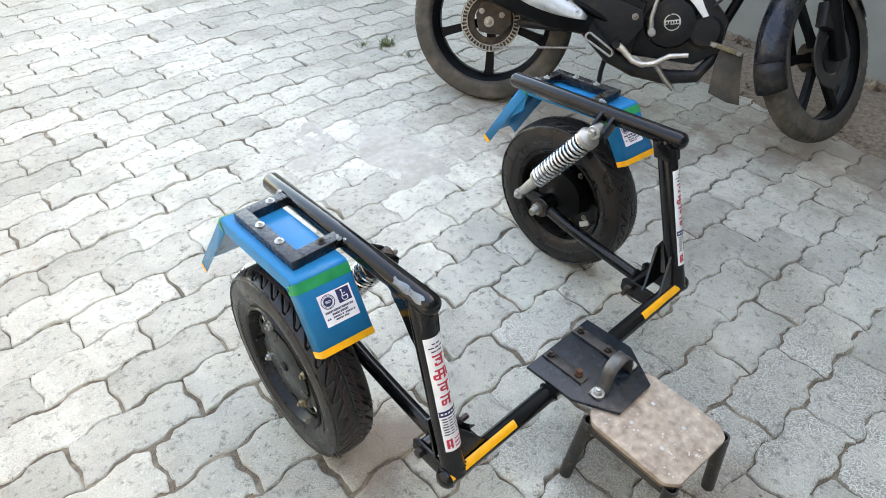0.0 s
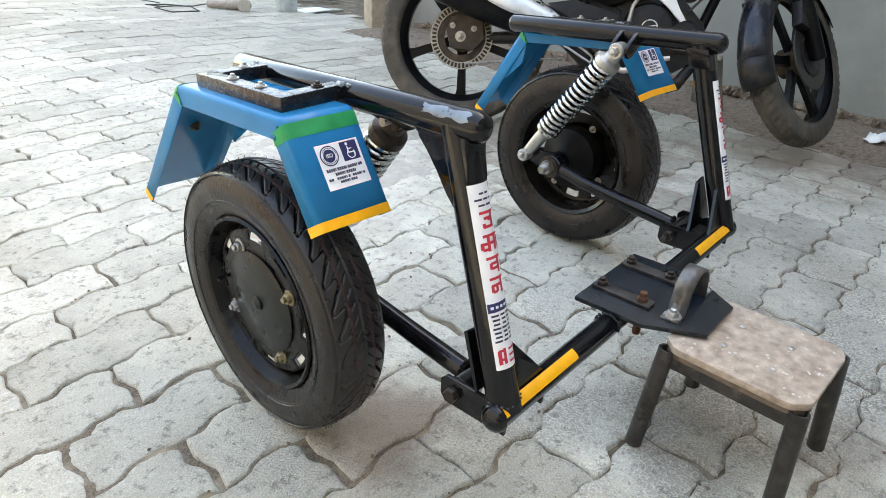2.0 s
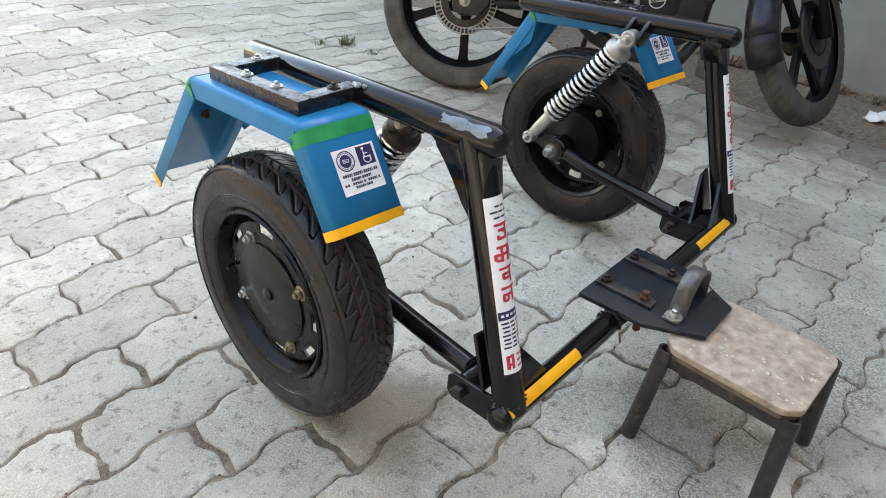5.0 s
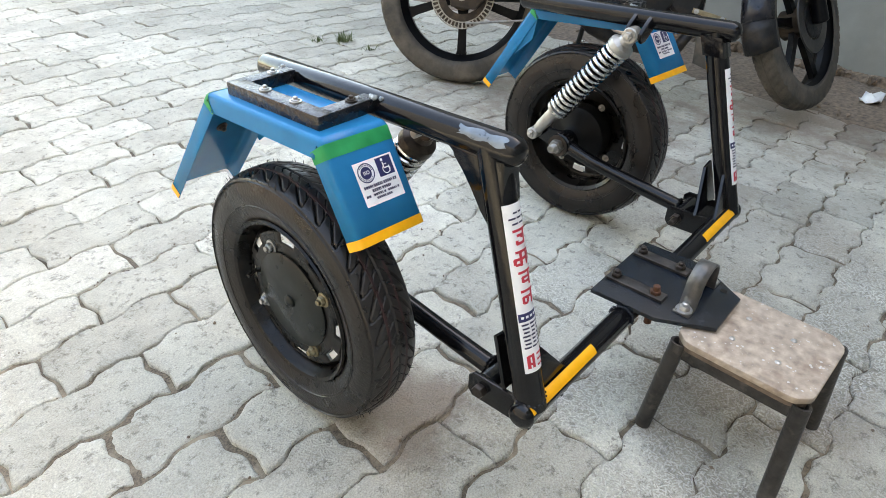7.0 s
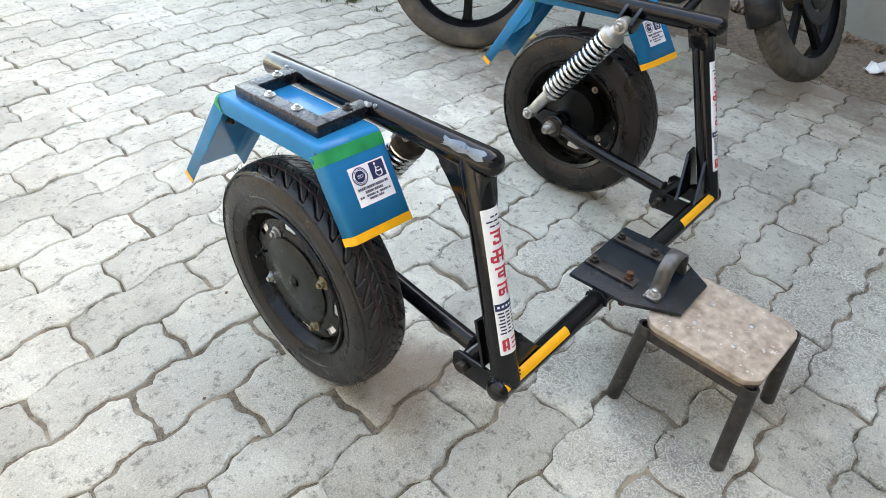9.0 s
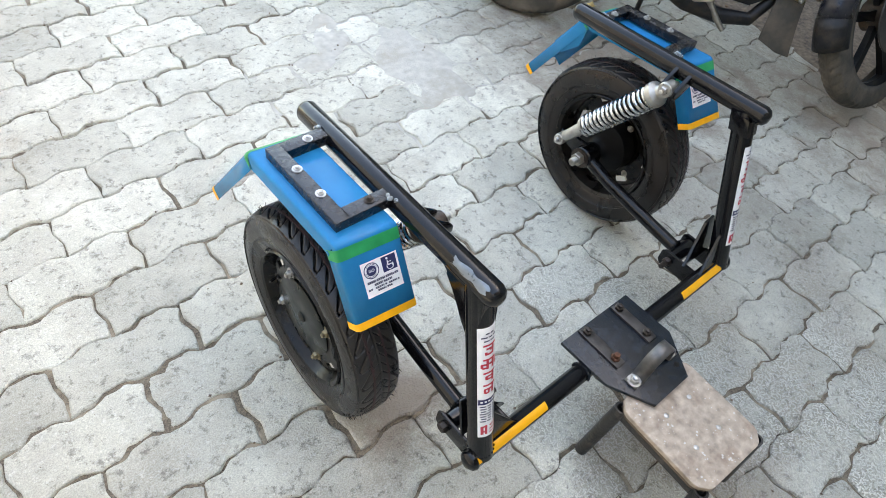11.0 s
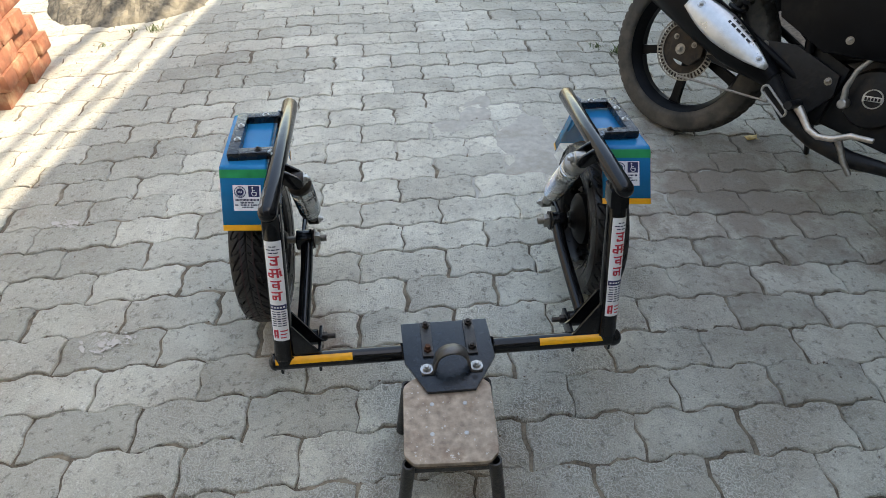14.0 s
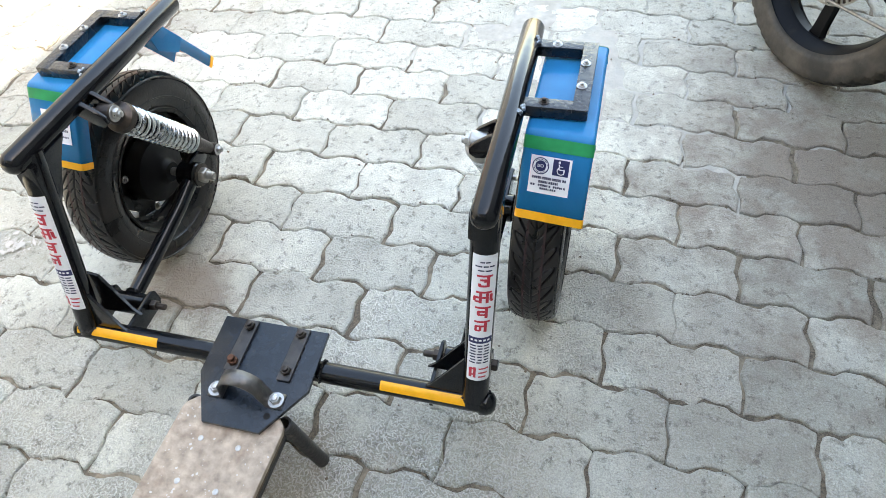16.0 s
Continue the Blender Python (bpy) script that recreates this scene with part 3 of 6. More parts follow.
# unseen bars added beyond the slab's edge to stripe the sunlight on the paving
for off, wide in ((0.13, 0.020), (0.27, 0.026), (0.50, 0.050)):
    bm = B()
    p0, p1 = Vector((2.06 + 0.208 * (0.1 - 0.94) - off, 0.1, 4.0)), Vector((2.06 + 0.208 * (3.2 - 0.94) - off, 3.2, 4.0))
    dd = (p1 - p0).normalized()
    box(bm, ((p1 - p0).length / 2, 0, 0), ((p1 - p0).length, wide, 0.03), Matrix(((dd.x, -dd.y, 0, p0.x), (dd.y, dd.x, 0, p0.y), (0, 0, 1, p0.z), (0, 0, 0, 1))), 0.004)
    tagged(part("stripe_bar", bm, m_wall), "unseen grey bar added to stripe the sunlight", "rail", group="roof rails", kind="structure")
# arms added so the unseen bars hang from the slab
for y in (0.14, 1.70, 3.12):
    bm = B()
    x = 2.06 + 0.208 * (y - 0.94)
    box(bm, (x - 0.20, y, 4.028), (0.72, 0.016, 0.026), None, 0.003)
    tagged(part("bar_bracket", bm, m_wall), "unseen thin grey bracket added to carry the stripe bars", "bracket", group="roof brackets", kind="structure")
# unseen wall added behind the camera to darken the near ground
bm = B()
box(bm, (-0.6, -3.60, 1.12), (5.3, 0.24, 2.70), None, 0.01)
tagged(part("shade_wall_south", bm, m_wall), "unseen grey plastered wall added to darken the near end of the yard", "wall", kind="structure")
# unseen wall added to hold back sky light from the left
bm = B()
box(bm, (-4.2, 2.5, 2.1), (0.24, 14.0, 4.7), None, 0.01)
tagged(part("shade_wall_west", bm, m_westplaster), "unseen grey wall added to cut sky light on the far side", "wall", kind="structure")

# ---- the side-wheel attachment: a pipe frame with two sprung wheels ----
X0 = 0.008
kit = thing("side_wheel_attachment", "black pipe axle frame with two scooter wheels and blue mudguards", "wheel attachment")


def px(s, x, y, z):
    """A place on the frame by side; the welded frame leans and twists a little."""
    up = min(1.0, max(0.0, (z - 0.17) / 0.33))
    back = min(1.0, max(0.0, (y - 0.1) / 0.2))
    return Vector((X0 + s * x + 0.010 * up, y + s * (0.006 * up + 0.007 * back), z))


CROSS_Y, CROSS_Z, CROSS_R = 0.013, 0.168, 0.0175
bm = B()
lathe(bm, [(0, 0), (0.009, 0.001), (0.016, 0.006), (0.0190, 0.012), (0.0188, 0.014), (CROSS_R, 0.016), (CROSS_R, 0.74),
           (0.0195, 0.744), (0.0195, 0.752), (0.016, 0.760), (0.009, 0.765), (0, 0.766)], (X0 - 0.383, CROSS_Y, CROSS_Z), (1, 0, 0), 28)
crossbar = part("crossbar", bm, m_black, kit, "glossy black horizontal pipe with rounded ends")
for s in (-1, 1):
    bm = B()
    patch(bm, px(s, 0.198 if s > 0 else 0.206, CROSS_Y, CROSS_Z), (s, 0, 0), (0, -0.62, 0.78), CROSS_R + 0.0006, 26, 0, 0.158 if s > 0 else 0.161)
    part("reflective_strip", bm, m_yellow, crossbar, "yellow reflective tape strip")

POST_R = 0.0205


def tyre(name, radius, width, bead, mat, parent, at, axis, tread, seg=480, depth=0.0050, tread_mat=None):
    """A tyre turned round an axis, with grooves cut by tread(angle, across) in 0..1."""
    half = width / 2
    prof = []
    for i in range(73):
        h = -0.88 + 1.76 * i / 72
        prof.append((radius - 0.055 * radius * abs(h) ** 2.4, h * half, True))
    side = [(radius * 0.915, 0.91), (radius * 0.87, 0.985), (radius * 0.81, 1.0), (radius * 0.74, 0.96), (bead * 1.03, 0.86), (bead * 0.985, 0.80), (bead * 0.96, 0.72)]
    full = [(r, -h * half, False) for r, h in reversed(side)] + prof + [(r, h * half, False) for r, h in side]
    a, u, v = basis(axis)
    at = Vector(at)
    verts, faces = [], []
    n = len(full)
    for k in range(seg):
        g = 2 * math.pi * k / seg
        d = u * math.cos(g) + v * math.sin(g)
        for r, h, tr in full:
            rr = r - (depth * tread(g, h / half) if tr else 0)
            verts.append(at + a * h + d * rr)
    for k in range(seg):
        k2 = (k + 1) % seg
        for i in range(n - 1):
            faces.append((k * n + i, k2 * n + i, k2 * n + i + 1, k * n + i + 1))
    ob = grid_mesh(name, verts, faces, mat, parent)
    if tread_mat:
        ob.data.materials.append(tread_mat)
        lo, hi = len(side), len(side) + len(prof) - 1
        ob.data.polygons.foreach_set("material_index", [1 if lo <= i < hi else 0 for k in range(seg) for i in range(n - 1)])
    return ob


def scooter_tread(g, h):
    """A hooked lightning groove along each shoulder, fine swept feather grooves in the middle."""
    n = 34
    a = abs(h)
    t = g / (2 * math.pi) * n + (0.5 if h > 0 else 0.0)
    w = 2 * math.pi * (t + 0.85 * a)
    w += 0.75 * math.sin(w)
    z = 0.56 + 0.24 * math.sin(w) + 0.045 * math.sin(3 * w)
    slope = 0.25 * math.cos(w) + 0.13 * math.cos(3 * w)
    if abs(a - z) < 0.027 * math.sqrt(1 + (slope * 6.5) ** 2):
        return 1.0
    f = (t * 2 + 2.6 * a) % 1.0
    if 0.05 < a < 0.56 and abs(f - 0.5) < 0.062 - 0.05 * a:
        return 0.75
    if a < 0.035:
        return 0.5
    return 0.0


def kit_wheel(s):
    cx, cy, cz, R = 0.420 if s < 0 else 0.406, 0.382, 0.2035, 0.2000
    c = px(s, cx, cy, cz)
    out = Vector((-1, 0.035, 0)).normalized() if s < 0 else Vector((1, 0, 0))
    a, u, v = basis(out)
    rc = c + out * 0.003 if s < 0 else c
    # rim: outer and inner flange with a deep well
    bm = B()
    lathe(bm, [(0.131, -0.036), (0.126, -0.033), (0.123, -0.022), (0.119, -0.014), (0.119, 0.012), (0.123, 0.022), (0.126, 0.033), (0.131, 0.036),
               (0.129, 0.0395), (0.1240, 0.037), (0.1210, 0.030), (0.1195, 0.024), (0.1155, 0.018), (0.1150, -0.016), (0.1190, -0.024), (0.1215, -0.033), (0.129, -0.0385), (0.131, -0.036)], rc, out, 72)
    wheel = part("wheel", bm, m_rim, kit, "glossy black steel rim with a scooter tyre")
    # pressed disc with slots
    bm = B()
    rings = [(0.064, 0.028), (0.074, 0.027), (0.0915, 0.027), (0.0940, 0.0268), (0.1075, 0.0255), (0.1165, 0.016)]
    seg = 96
    grid = [[bm.verts.new(c + out * h + (u * math.cos(2 * math.pi * i / seg) + v * math.sin(2 * math.pi * i / seg)) * r) for i in range(seg)] for r, h in rings]
    for j in range(len(rings) - 1):
        for i in range(seg):
            ang = (i + 0.5) * 360 / seg
            slot = any(abs((ang - 29 - 90 * k - d + 180) % 360 - 180) < 9.5 for k in range(4) for d in (24, 62))
            if j == 3 and slot:
                continue
            bm.faces.new((grid[j][i], grid[j + 1][i], grid[j + 1][(i + 1) % seg], grid[j][(i + 1) % seg]))
    part("slotted_disc", bm, m_rim, wheel, thick=0.0025)
    # white strips added behind the slots so that they read bright
    for k in range(4):
        for d in (24, 62):
            bm = B()
            lathe(bm, [(0.0955, 0.0215), (0.1075, 0.0205), (0.1070, 0.0195), (0.0955, 0.0205), (0.0955, 0.0215)], c, out, 6, 29 + 90 * k + d - 7.0, 29 + 90 * k + d + 8.5)
            part("slot_brightener", bm, m_white, wheel, "off-white strip added to make the rim slot look bright")
    bm = B()
    lathe(bm, [(0.0755, 0.0265), (0.0765, 0.0300), (0.074, 0.0315), (0.030, 0.0330), (0.0105, 0.0330), (0.010, 0.0355), (0.007, 0.038), (0, 0.039)], c, out, 64)
    part("hub_cap", bm, m_cap, wheel, "matt dark green-black round hub cap")
    for k in range(4):
        g = radians(29 + 90 * k)
        d = u * math.cos(g) + v * math.sin(g)
        bm = B()
        bolt(bm, c + out * 0.027 + d * 0.0845, out, 0.0078, 0.008)
        part("wheel_nut", bm, m_brass if k % 3 else m_zinc, wheel)
        bm = B()
        bolt(bm, c - out * 0.004 + d * 0.083, -out, 0.0055, 0.005)
        part("wheel_nut", bm, m_steel, wheel)
    ty = tyre("tyre", R, 0.086, 0.132, m_rubber, wheel, rc, out, scooter_tread, 1224, 0.0065, m_tread)
    ty["label"] = "new black rubber tyre with swept tread grooves"
    for h in (-0.013, 0.013):
        bm = B()
        lathe(bm, [(R - 0.0034, h - 0.0032), (R - 0.0005, h - 0.0024), (R - 0.0005, h + 0.0024), (R - 0.0034, h + 0.0032)], rc, out, 180)
        part("red_line", bm, m_redline, wheel, "thin red line moulded round the tread")
    # raised rings on the sidewalls
    for sgn in (-1, 1):
        bm = B()
        for rr in (0.150, 0.1535, 0.188):
            hh = {0.150: 0.0405, 0.1535: 0.0417, 0.188: 0.0392}[rr]
            lathe(bm, [(rr - 0.0012, sgn * (hh - 0.0005)), (rr, sgn * (hh + 0.0014)), (rr + 0.0012, sgn * (hh - 0.0005))], rc, out, 96)
        part("sidewall_rib", bm, m_rubber, wheel)
    # rubber vent hairs left from the mould
    rng = random.Random(5 if s > 0 else 6)
    bm = B()
    for i in range(230):
        g = rng.uniform(0, 2 * math.pi)
        h = rng.choice((-0.88, -0.62, -0.3, 0.3, 0.62, 0.88)) * 0.043
        rr = R - 0.06 * R * (abs(h) / 0.043) ** 2.4
        d = u * math.cos(g) + v * math.sin(g)
        p = rc + out * h + d * (rr - 0.001)
        tip = p + d * rng.uniform(0.004, 0.009) + out * rng.uniform(-0.003, 0.003) + d.cross(out) * rng.uniform(-0.004, 0.004)
        tube(bm, [p, (p + tip) / 2 + out * rng.uniform(-0.001, 0.001), tip], [0.0006, 0.0005, 0.0003], 4)
    hair = part("vent_hair", bm, m_rubber, wheel)
    hair["kind"] = "stuff"
    # valve
    bm = B()
    cyl(bm, c + out * 0.022 + u * 0.10, c + out * 0.042 + u * 0.094, 0.003, 10)
    part("valve", bm, m_rubber, wheel)
    # brake drum side of the hub and the stub axle
    bm = B()
    lathe(bm, [(0, -0.052), (0.020, -0.052), (0.024, -0.046), (0.030, -0.040), (0.055, -0.034), (0.066, -0.026), (0.068, 0.008), (0, 0.008)], c, out, 48)
    part("hub", bm, m_hubblack, wheel, "black hub drum")
    bm = B()
    cyl(bm, px(s, 0.272, cy, cz), px(s, 0.375, cy, cz), 0.0085, 16, edge=0.002)
    for t in range(8):
        lathe(bm, [(0.0085, 0), (0.0093, 0.001), (0.0085, 0.002)], px(s, 0.272 + 0.0023 * t, cy, cz), (s, 0, 0), 14)
    axle = part("axle", bm, m_steel, kit, "threaded steel stub axle")
    bm = B()
    lathe(bm, [(0, 0), (0.0165, 0), (0.0165, 0.010), (0.014, 0.013), (0, 0.013)], px(s, 0.300, cy, cz), (-s, 0, 0), 6)
    part("axle_nut", bm, m_steel, axle, "large dull steel hexagon nut")
    bm = B()
    cyl(bm, px(s, 0.300, cy, cz), px(s, 0.303, cy, cz), 0.024, 28)
    part("washer", bm, m_darkbolt, axle)


for s in (-1, 1):
    kit_wheel(s)


def bars(bm, rows, put):
    """Lines of unreadable print: (x0, x1, y0, y1) in shares of the sticker."""
    for x0, x1, y0, y1 in rows:
        put(bm, x0, x1, y0, y1)


def red_sign(put, bm, y, kind):
    """A red block sign drawn as plain strokes: a head bar, a stem and a bowl."""
    h = 0.072
    thin = put
    k = 1.06

    def put(b, x0, x1, y0, y1):
        thin(b, x0 - 0.012, x1 + 0.012, y + (y0 - y) * k - 0.003, y + (y1 - y) * k + 0.003)
    put(bm, 0.24, 0.80, y - 0.002, y + 0.006)
    put(bm, 0.60, 0.69, y - h, y)
    if kind == 0:
        for x0, x1, a, b in ((0.36, 0.60, 0.030, 0.021), (0.50, 0.60, 0.038, 0.028), (0.32, 0.62, 0.072, 0.063), (0.30, 0.38, 0.066, 0.052)):
            put(bm, x0, x1, y - a, y - b)
    elif kind == 1:
        for x0, x1, a, b in ((0.16, 0.60, 0.040, 0.031), (0.14, 0.22, 0.060, 0.036), (0.20, 0.34, 0.068, 0.060), (0.36, 0.44, 0.072, 0.0), (0.74, 0.84, 0.052, 0.014), (0.78, 0.88, 0.064, 0.056)):
            put(bm, x0, x1, y - a, y - b)
    elif kind == 2:
        for x0, x1, a, b in ((0.32, 0.40, 0.050, 0.026), (0.36, 0.60, 0.030, 0.022), (0.36, 0.60, 0.054, 0.046)):
            put(bm, x0, x1, y - a, y - b)
    else:
        for x0, x1, a, b in ((0.42, 0.60, 0.036, 0.027), (0.26, 0.33, 0.062, 0.034), (0.28, 0.42, 0.036, 0.028), (0.30, 0.44, 0.068, 0.060), (0.42, 0.49, 0.062, 0.030)):
            put(bm, x0, x1, y - a, y - b)


def kit_post(s):
    foot = px(s, 0.349, CROSS_Y, CROSS_Z)
    POST_DIR = (px(s, 0.346, 0.127, 0.50) - foot).normalized()
    top = foot + POST_DIR * 0.352
    bm = B()
    tube(bm, [foot, foot + POST_DIR * 0.05, foot + POST_DIR * 0.3, top], [0.0215, POST_R, POST_R, POST_R], 28)
    post = part("post", bm, m_black, kit, "black pipe upright leaning back")
    # printed sticker
    face = Vector((0.28 if s > 0 else -0.03, -0.92, 0.34))
    s0, s1 = 0.062, 0.284
    bm = B()
    patch(bm, foot, POST_DIR, face, POST_R + 0.0005, 52, s0, s1, 14)
    st = part("sticker", bm, m_white, post, "white vinyl sticker with red and blue print")

    def put(b, x0, x1, y0, y1):
        g0, g1 = -52 + 104 * x0, -52 + 104 * x1
        patch(b, foot, POST_DIR, face, POST_R + 0.0011, (g1 - g0) / 2, s0 + (s1 - s0) * y0, s0 + (s1 - s0) * y1, 5, (g0 + g1) / 2)
    bm = B()
    for k, y in enumerate((0.850, 0.730, 0.612, 0.502)):
        red_sign(put, bm, y, k)
    bars(bm, [(0.12, 0.24, 0.03, 0.11), (0.2, 0.38, 0.05, 0.065), (0.3, 0.40, 0.03, 0.12), (0.16, 0.4, 0.10, 0.115), (0.5, 0.9, 0.10, 0.112), (0.5, 0.85, 0.065, 0.077), (0.5, 0.8, 0.03, 0.042)], put)
    part("print", bm, m_red, st, "red block signs and strokes")["kind"] = "stuff"
    bm = B()
    put(bm, 0.03, 0.97, 0.325, 0.375)
    part("print", bm, m_navy, st, "dark blue printed band")["kind"] = "stuff"
    bm = B()
    bars(bm, [(0.32, 0.48, 0.945, 0.955), (0.52, 0.68, 0.945, 0.955), (0.15, 0.40, 0.915, 0.925), (0.44, 0.62, 0.915, 0.925), (0.66, 0.86, 0.915, 0.925), (0.25, 0.48, 0.885, 0.895), (0.52, 0.76, 0.885, 0.895)], put)
    for k in range(7):
        y = 0.300 - 0.024 * k
        for x0, x1 in ((0.1, 0.36), (0.4, 0.6), (0.64, 0.88)):
            put(bm, x0 + 0.02 * (k % 3), x1 - 0.015 * ((k + 1) % 2), y, y + 0.011)
    part("print", bm, m_ink, st, "small dark lines of print")["kind"] = "stuff"
    bm = B()
    bars(bm, [(0.12 + 0.16 * k, 0.22 + 0.16 * k, 0.343, 0.358) for k in range(5)], put)
    part("print", bm, m_white, st)["kind"] = "stuff"
    # gussets at the foot
    inward = Vector((-s, 0, 0))
    for k, back in enumerate((-0.004, 0.034)):
        bm = B()
        prism(bm, [(-0.012, 0.012), (0.085, 0.012), (0.07, 0.022), (0.018, 0.088), (-0.012, 0.092)], foot + Vector((0, back, 0.002)), inward, POST_DIR, 0.006, 0.0012)
        part("foot_gusset", bm, m_black, post)
    # flared web under the rail
    rail_dir = Vector((0, 0.998, -0.05)).normalized()
    bm = B()
    pts = [(-0.021, -0.002), (0.021, -0.002), (0.0205, -0.040), (-0.0205, -0.040)] if s > 0 else [(-0.026, -0.002), (0.060, -0.002), (0.049, -0.014), (0.039, -0.030), (0.030, -0.050), (0.021, -0.075), (0.010, -0.100), (-0.010, -0.100), (-0.017, -0.04)]
    prism(bm, pts, px(s, 0.345, 0.126, 0.496), rail_dir, POST_DIR, 0.0405 if s > 0 else 0.0340, 0.005)
    part("head_web", bm, m_black, post)
    # weld bead where post meets crossbar
    bm = B()
    rng = random.Random(11 + s)
    for k in range(20):
        g = 2 * math.pi * k / 20
        p = foot + POST_DIR * 0.0175 + Vector((math.cos(g) * 0.0215, math.sin(g) * 0.020, 0))
        lathe(bm, [(0, -0.003), (0.0035, 0), (0, 0.003)], p + Vector((0, 0, rng.uniform(-0.001, 0.001))), POST_DIR, 6)
    part("weld", bm, m_black, post)


def shock_lug(s, y, rail):
    bm = B()
    prism(bm, [(-0.004, -0.020), (0.026, -0.040), (0.038, -0.041), (0.047, -0.033), (0.047, -0.022), (0.038, -0.012), (0.018, 0.002), (0, 0.010)], px(s, 0.341, y + 0.01, 0.499), (-s, 0, 0), (0, 0, 1), 0.008, 0.0025)
    part("shock_lug", bm, m_black, rail)


def kit_rail(s):
    a, b = px(s, 0.348, 0.0825, 0.505), px(s, 0.341, *((0.540, 0.480) if s > 0 else (0.560, 0.4885)))
    L = (b - a).length
    bm = B()
    lathe(bm, [(0, 0), (0.009, 0.001), (0.0155, 0.006), (0.0185, 0.014), (0.0185, L - 0.008), (0.016, L - 0.003), (0.0135, L), (0.012, L - 0.002), (0, L - 0.002)], a, b - a, 28)
    rail = part("top_rail", bm, m_black, kit, "black top pipe with a scraped, rounded end")
    d = (b - a).normalized()
    rng = random.Random(31 + s)
    for at in (0.218, 0.400):
        bm = B()
        for k in range(9):
            p = a + d * (at + rng.uniform(-0.008, 0.010)) + Vector((s * rng.uniform(0.012, 0.019), 0, rng.uniform(0.006, 0.016)))
            lathe(bm, [(0, -0.003), (0.0036, -0.001), (0.003, 0.002), (0, 0.0035)], p, (s, 0.2, 0.5), 7)
        part("weld", bm, m_weld, rail, "lumpy bare weld bead")
    if s > 0:
        for y in (0.232, 0.262):
            shock_lug(s, y, rail)
        return
    bm = B()
    up = Vector((s * 1.0, 0, 0.9))
    up = (up - d * up.dot(d)).normalized()
    side = d.cross(up)
    rows = []
    for i in range(15):
        row = []
        for k in range(7):
            g = radians(-24 + 48 * k / 6 + rng.uniform(-2, 2)) * (0.8 + 0.2 * math.sin(i * 0.9))
            row.append(bm.verts.new(a + d * (0.016 + 0.066 * i / 14 + rng.uniform(-0.0018, 0.0018) * (2 if i in (0, 14) else 1)) + (up * math.cos(g) + side * math.sin(g)) * 0.0187))
        rows.append(row)
    for p, q in zip(rows, rows[1:]):
        for k in range(6):
            bm.faces.new((p[k], q[k], q[k + 1], p[k + 1]))
    # scuffed paint, its pale tone also standing in for glare
    part("scuff_glare_patch", bm, m_scuffglare, rail, "scuffed, shiny patch of paint with sky glare painted in")
    for y in (0.232, 0.262):
        shock_lug(s, y, rail)


def kit_bracket(s):
    """Rectangular angle-iron frame bolted on the mudguard and welded to the rail."""
    tilt = -0.03 if s < 0 else -0.07
    y0, y1, x0, x1, w, h = 0.308, 0.491, 0.357, 0.452, 0.023, 0.018
    z = 0.5032 if s < 0 else 0.4935
    first = None
    for (cx, cy, lx, ly) in ((x1 - w / 2, (y0 + y1) / 2, w, y1 - y0), ((x0 + x1 - w) / 2, y0 + w / 2, x1 - w - x0, w), ((x0 + x1 - w) / 2, y1 - w / 2, x1 - w - x0, w)):
        bm = B()
        m = Matrix.Translation(px(s, cx, cy, z + (cy - 0.3) * tilt)) @ Matrix.Rotation(math.atan(tilt), 4, "X")
        box(bm, (0, 0, 0), (lx, ly, h), m, 0.0015)
        if first is None:
            first = part("bracket", bm, m_blackflat, kit, "black angle-iron frame with plated bolts")
        else:
            part("bracket_bar", bm, m_blackflat, first)
    for x, y in ((x1 - 0.015, 0.428), (x1 - 0.015, 0.368), (0.388, y0 + 0.014), (0.388, y1 - 0.014)):
        bm = B()
        bolt(bm, px(s, x, y, z + (y - 0.3) * tilt + h / 2), (0, 0, 1), 0.0054, 0.0035)
        part("bolt", bm, m_zinc if y > 0.4 or x > 0.4 else m_darkbolt, first)


# folds and ends of the two mudguards, (y, z): front edge, front fold, rear fold, rear edge
FOLDS = {-1: ((0.2080, 0.3800), (0.2830, 0.4950), (0.5130, 0.4890), (0.6520, 0.2970)),
         1: ((0.2040, 0.3815), (0.2750, 0.4840), (0.5270, 0.4630), (0.6490, 0.2660))}


def fender_path(s):
    """(y, z) along the folded sheet, front edge first."""
    ends = [Vector(p) for p in FOLDS[s]]
    pts = [ends[0]]
    for a, c, b in zip(ends, ends[1:], ends[2:]):
        p, q = c + (a - c).normalized() * 0.008, c + (b - c).normalized() * 0.008
        for k in range(7):
            t = k / 6
            pts.append(tuple(p * (1 - t) ** 2 + c * 2 * t * (1 - t) + q * t * t))
    pts.append(ends[3])
    return [Vector(p) for p in pts]


def resample(path, d0, d1, n=6):
    """The stretch from d0 to d1 metres along a path, with the path's own corners kept."""
    acc = [0.0]
    for p, q in zip(path, path[1:]):
        acc.append(acc[-1] + (q - p).length)

    def at(d):
        for i in range(len(path) - 1):
            if d <= acc[i + 1] or i == len(path) - 2:
                return path[i].lerp(path[i + 1], (d - acc[i]) / (acc[i + 1] - acc[i]))
    return [at(d) for d in sorted({d0, d1, *[a for a in acc if d0 < a < d1]})]


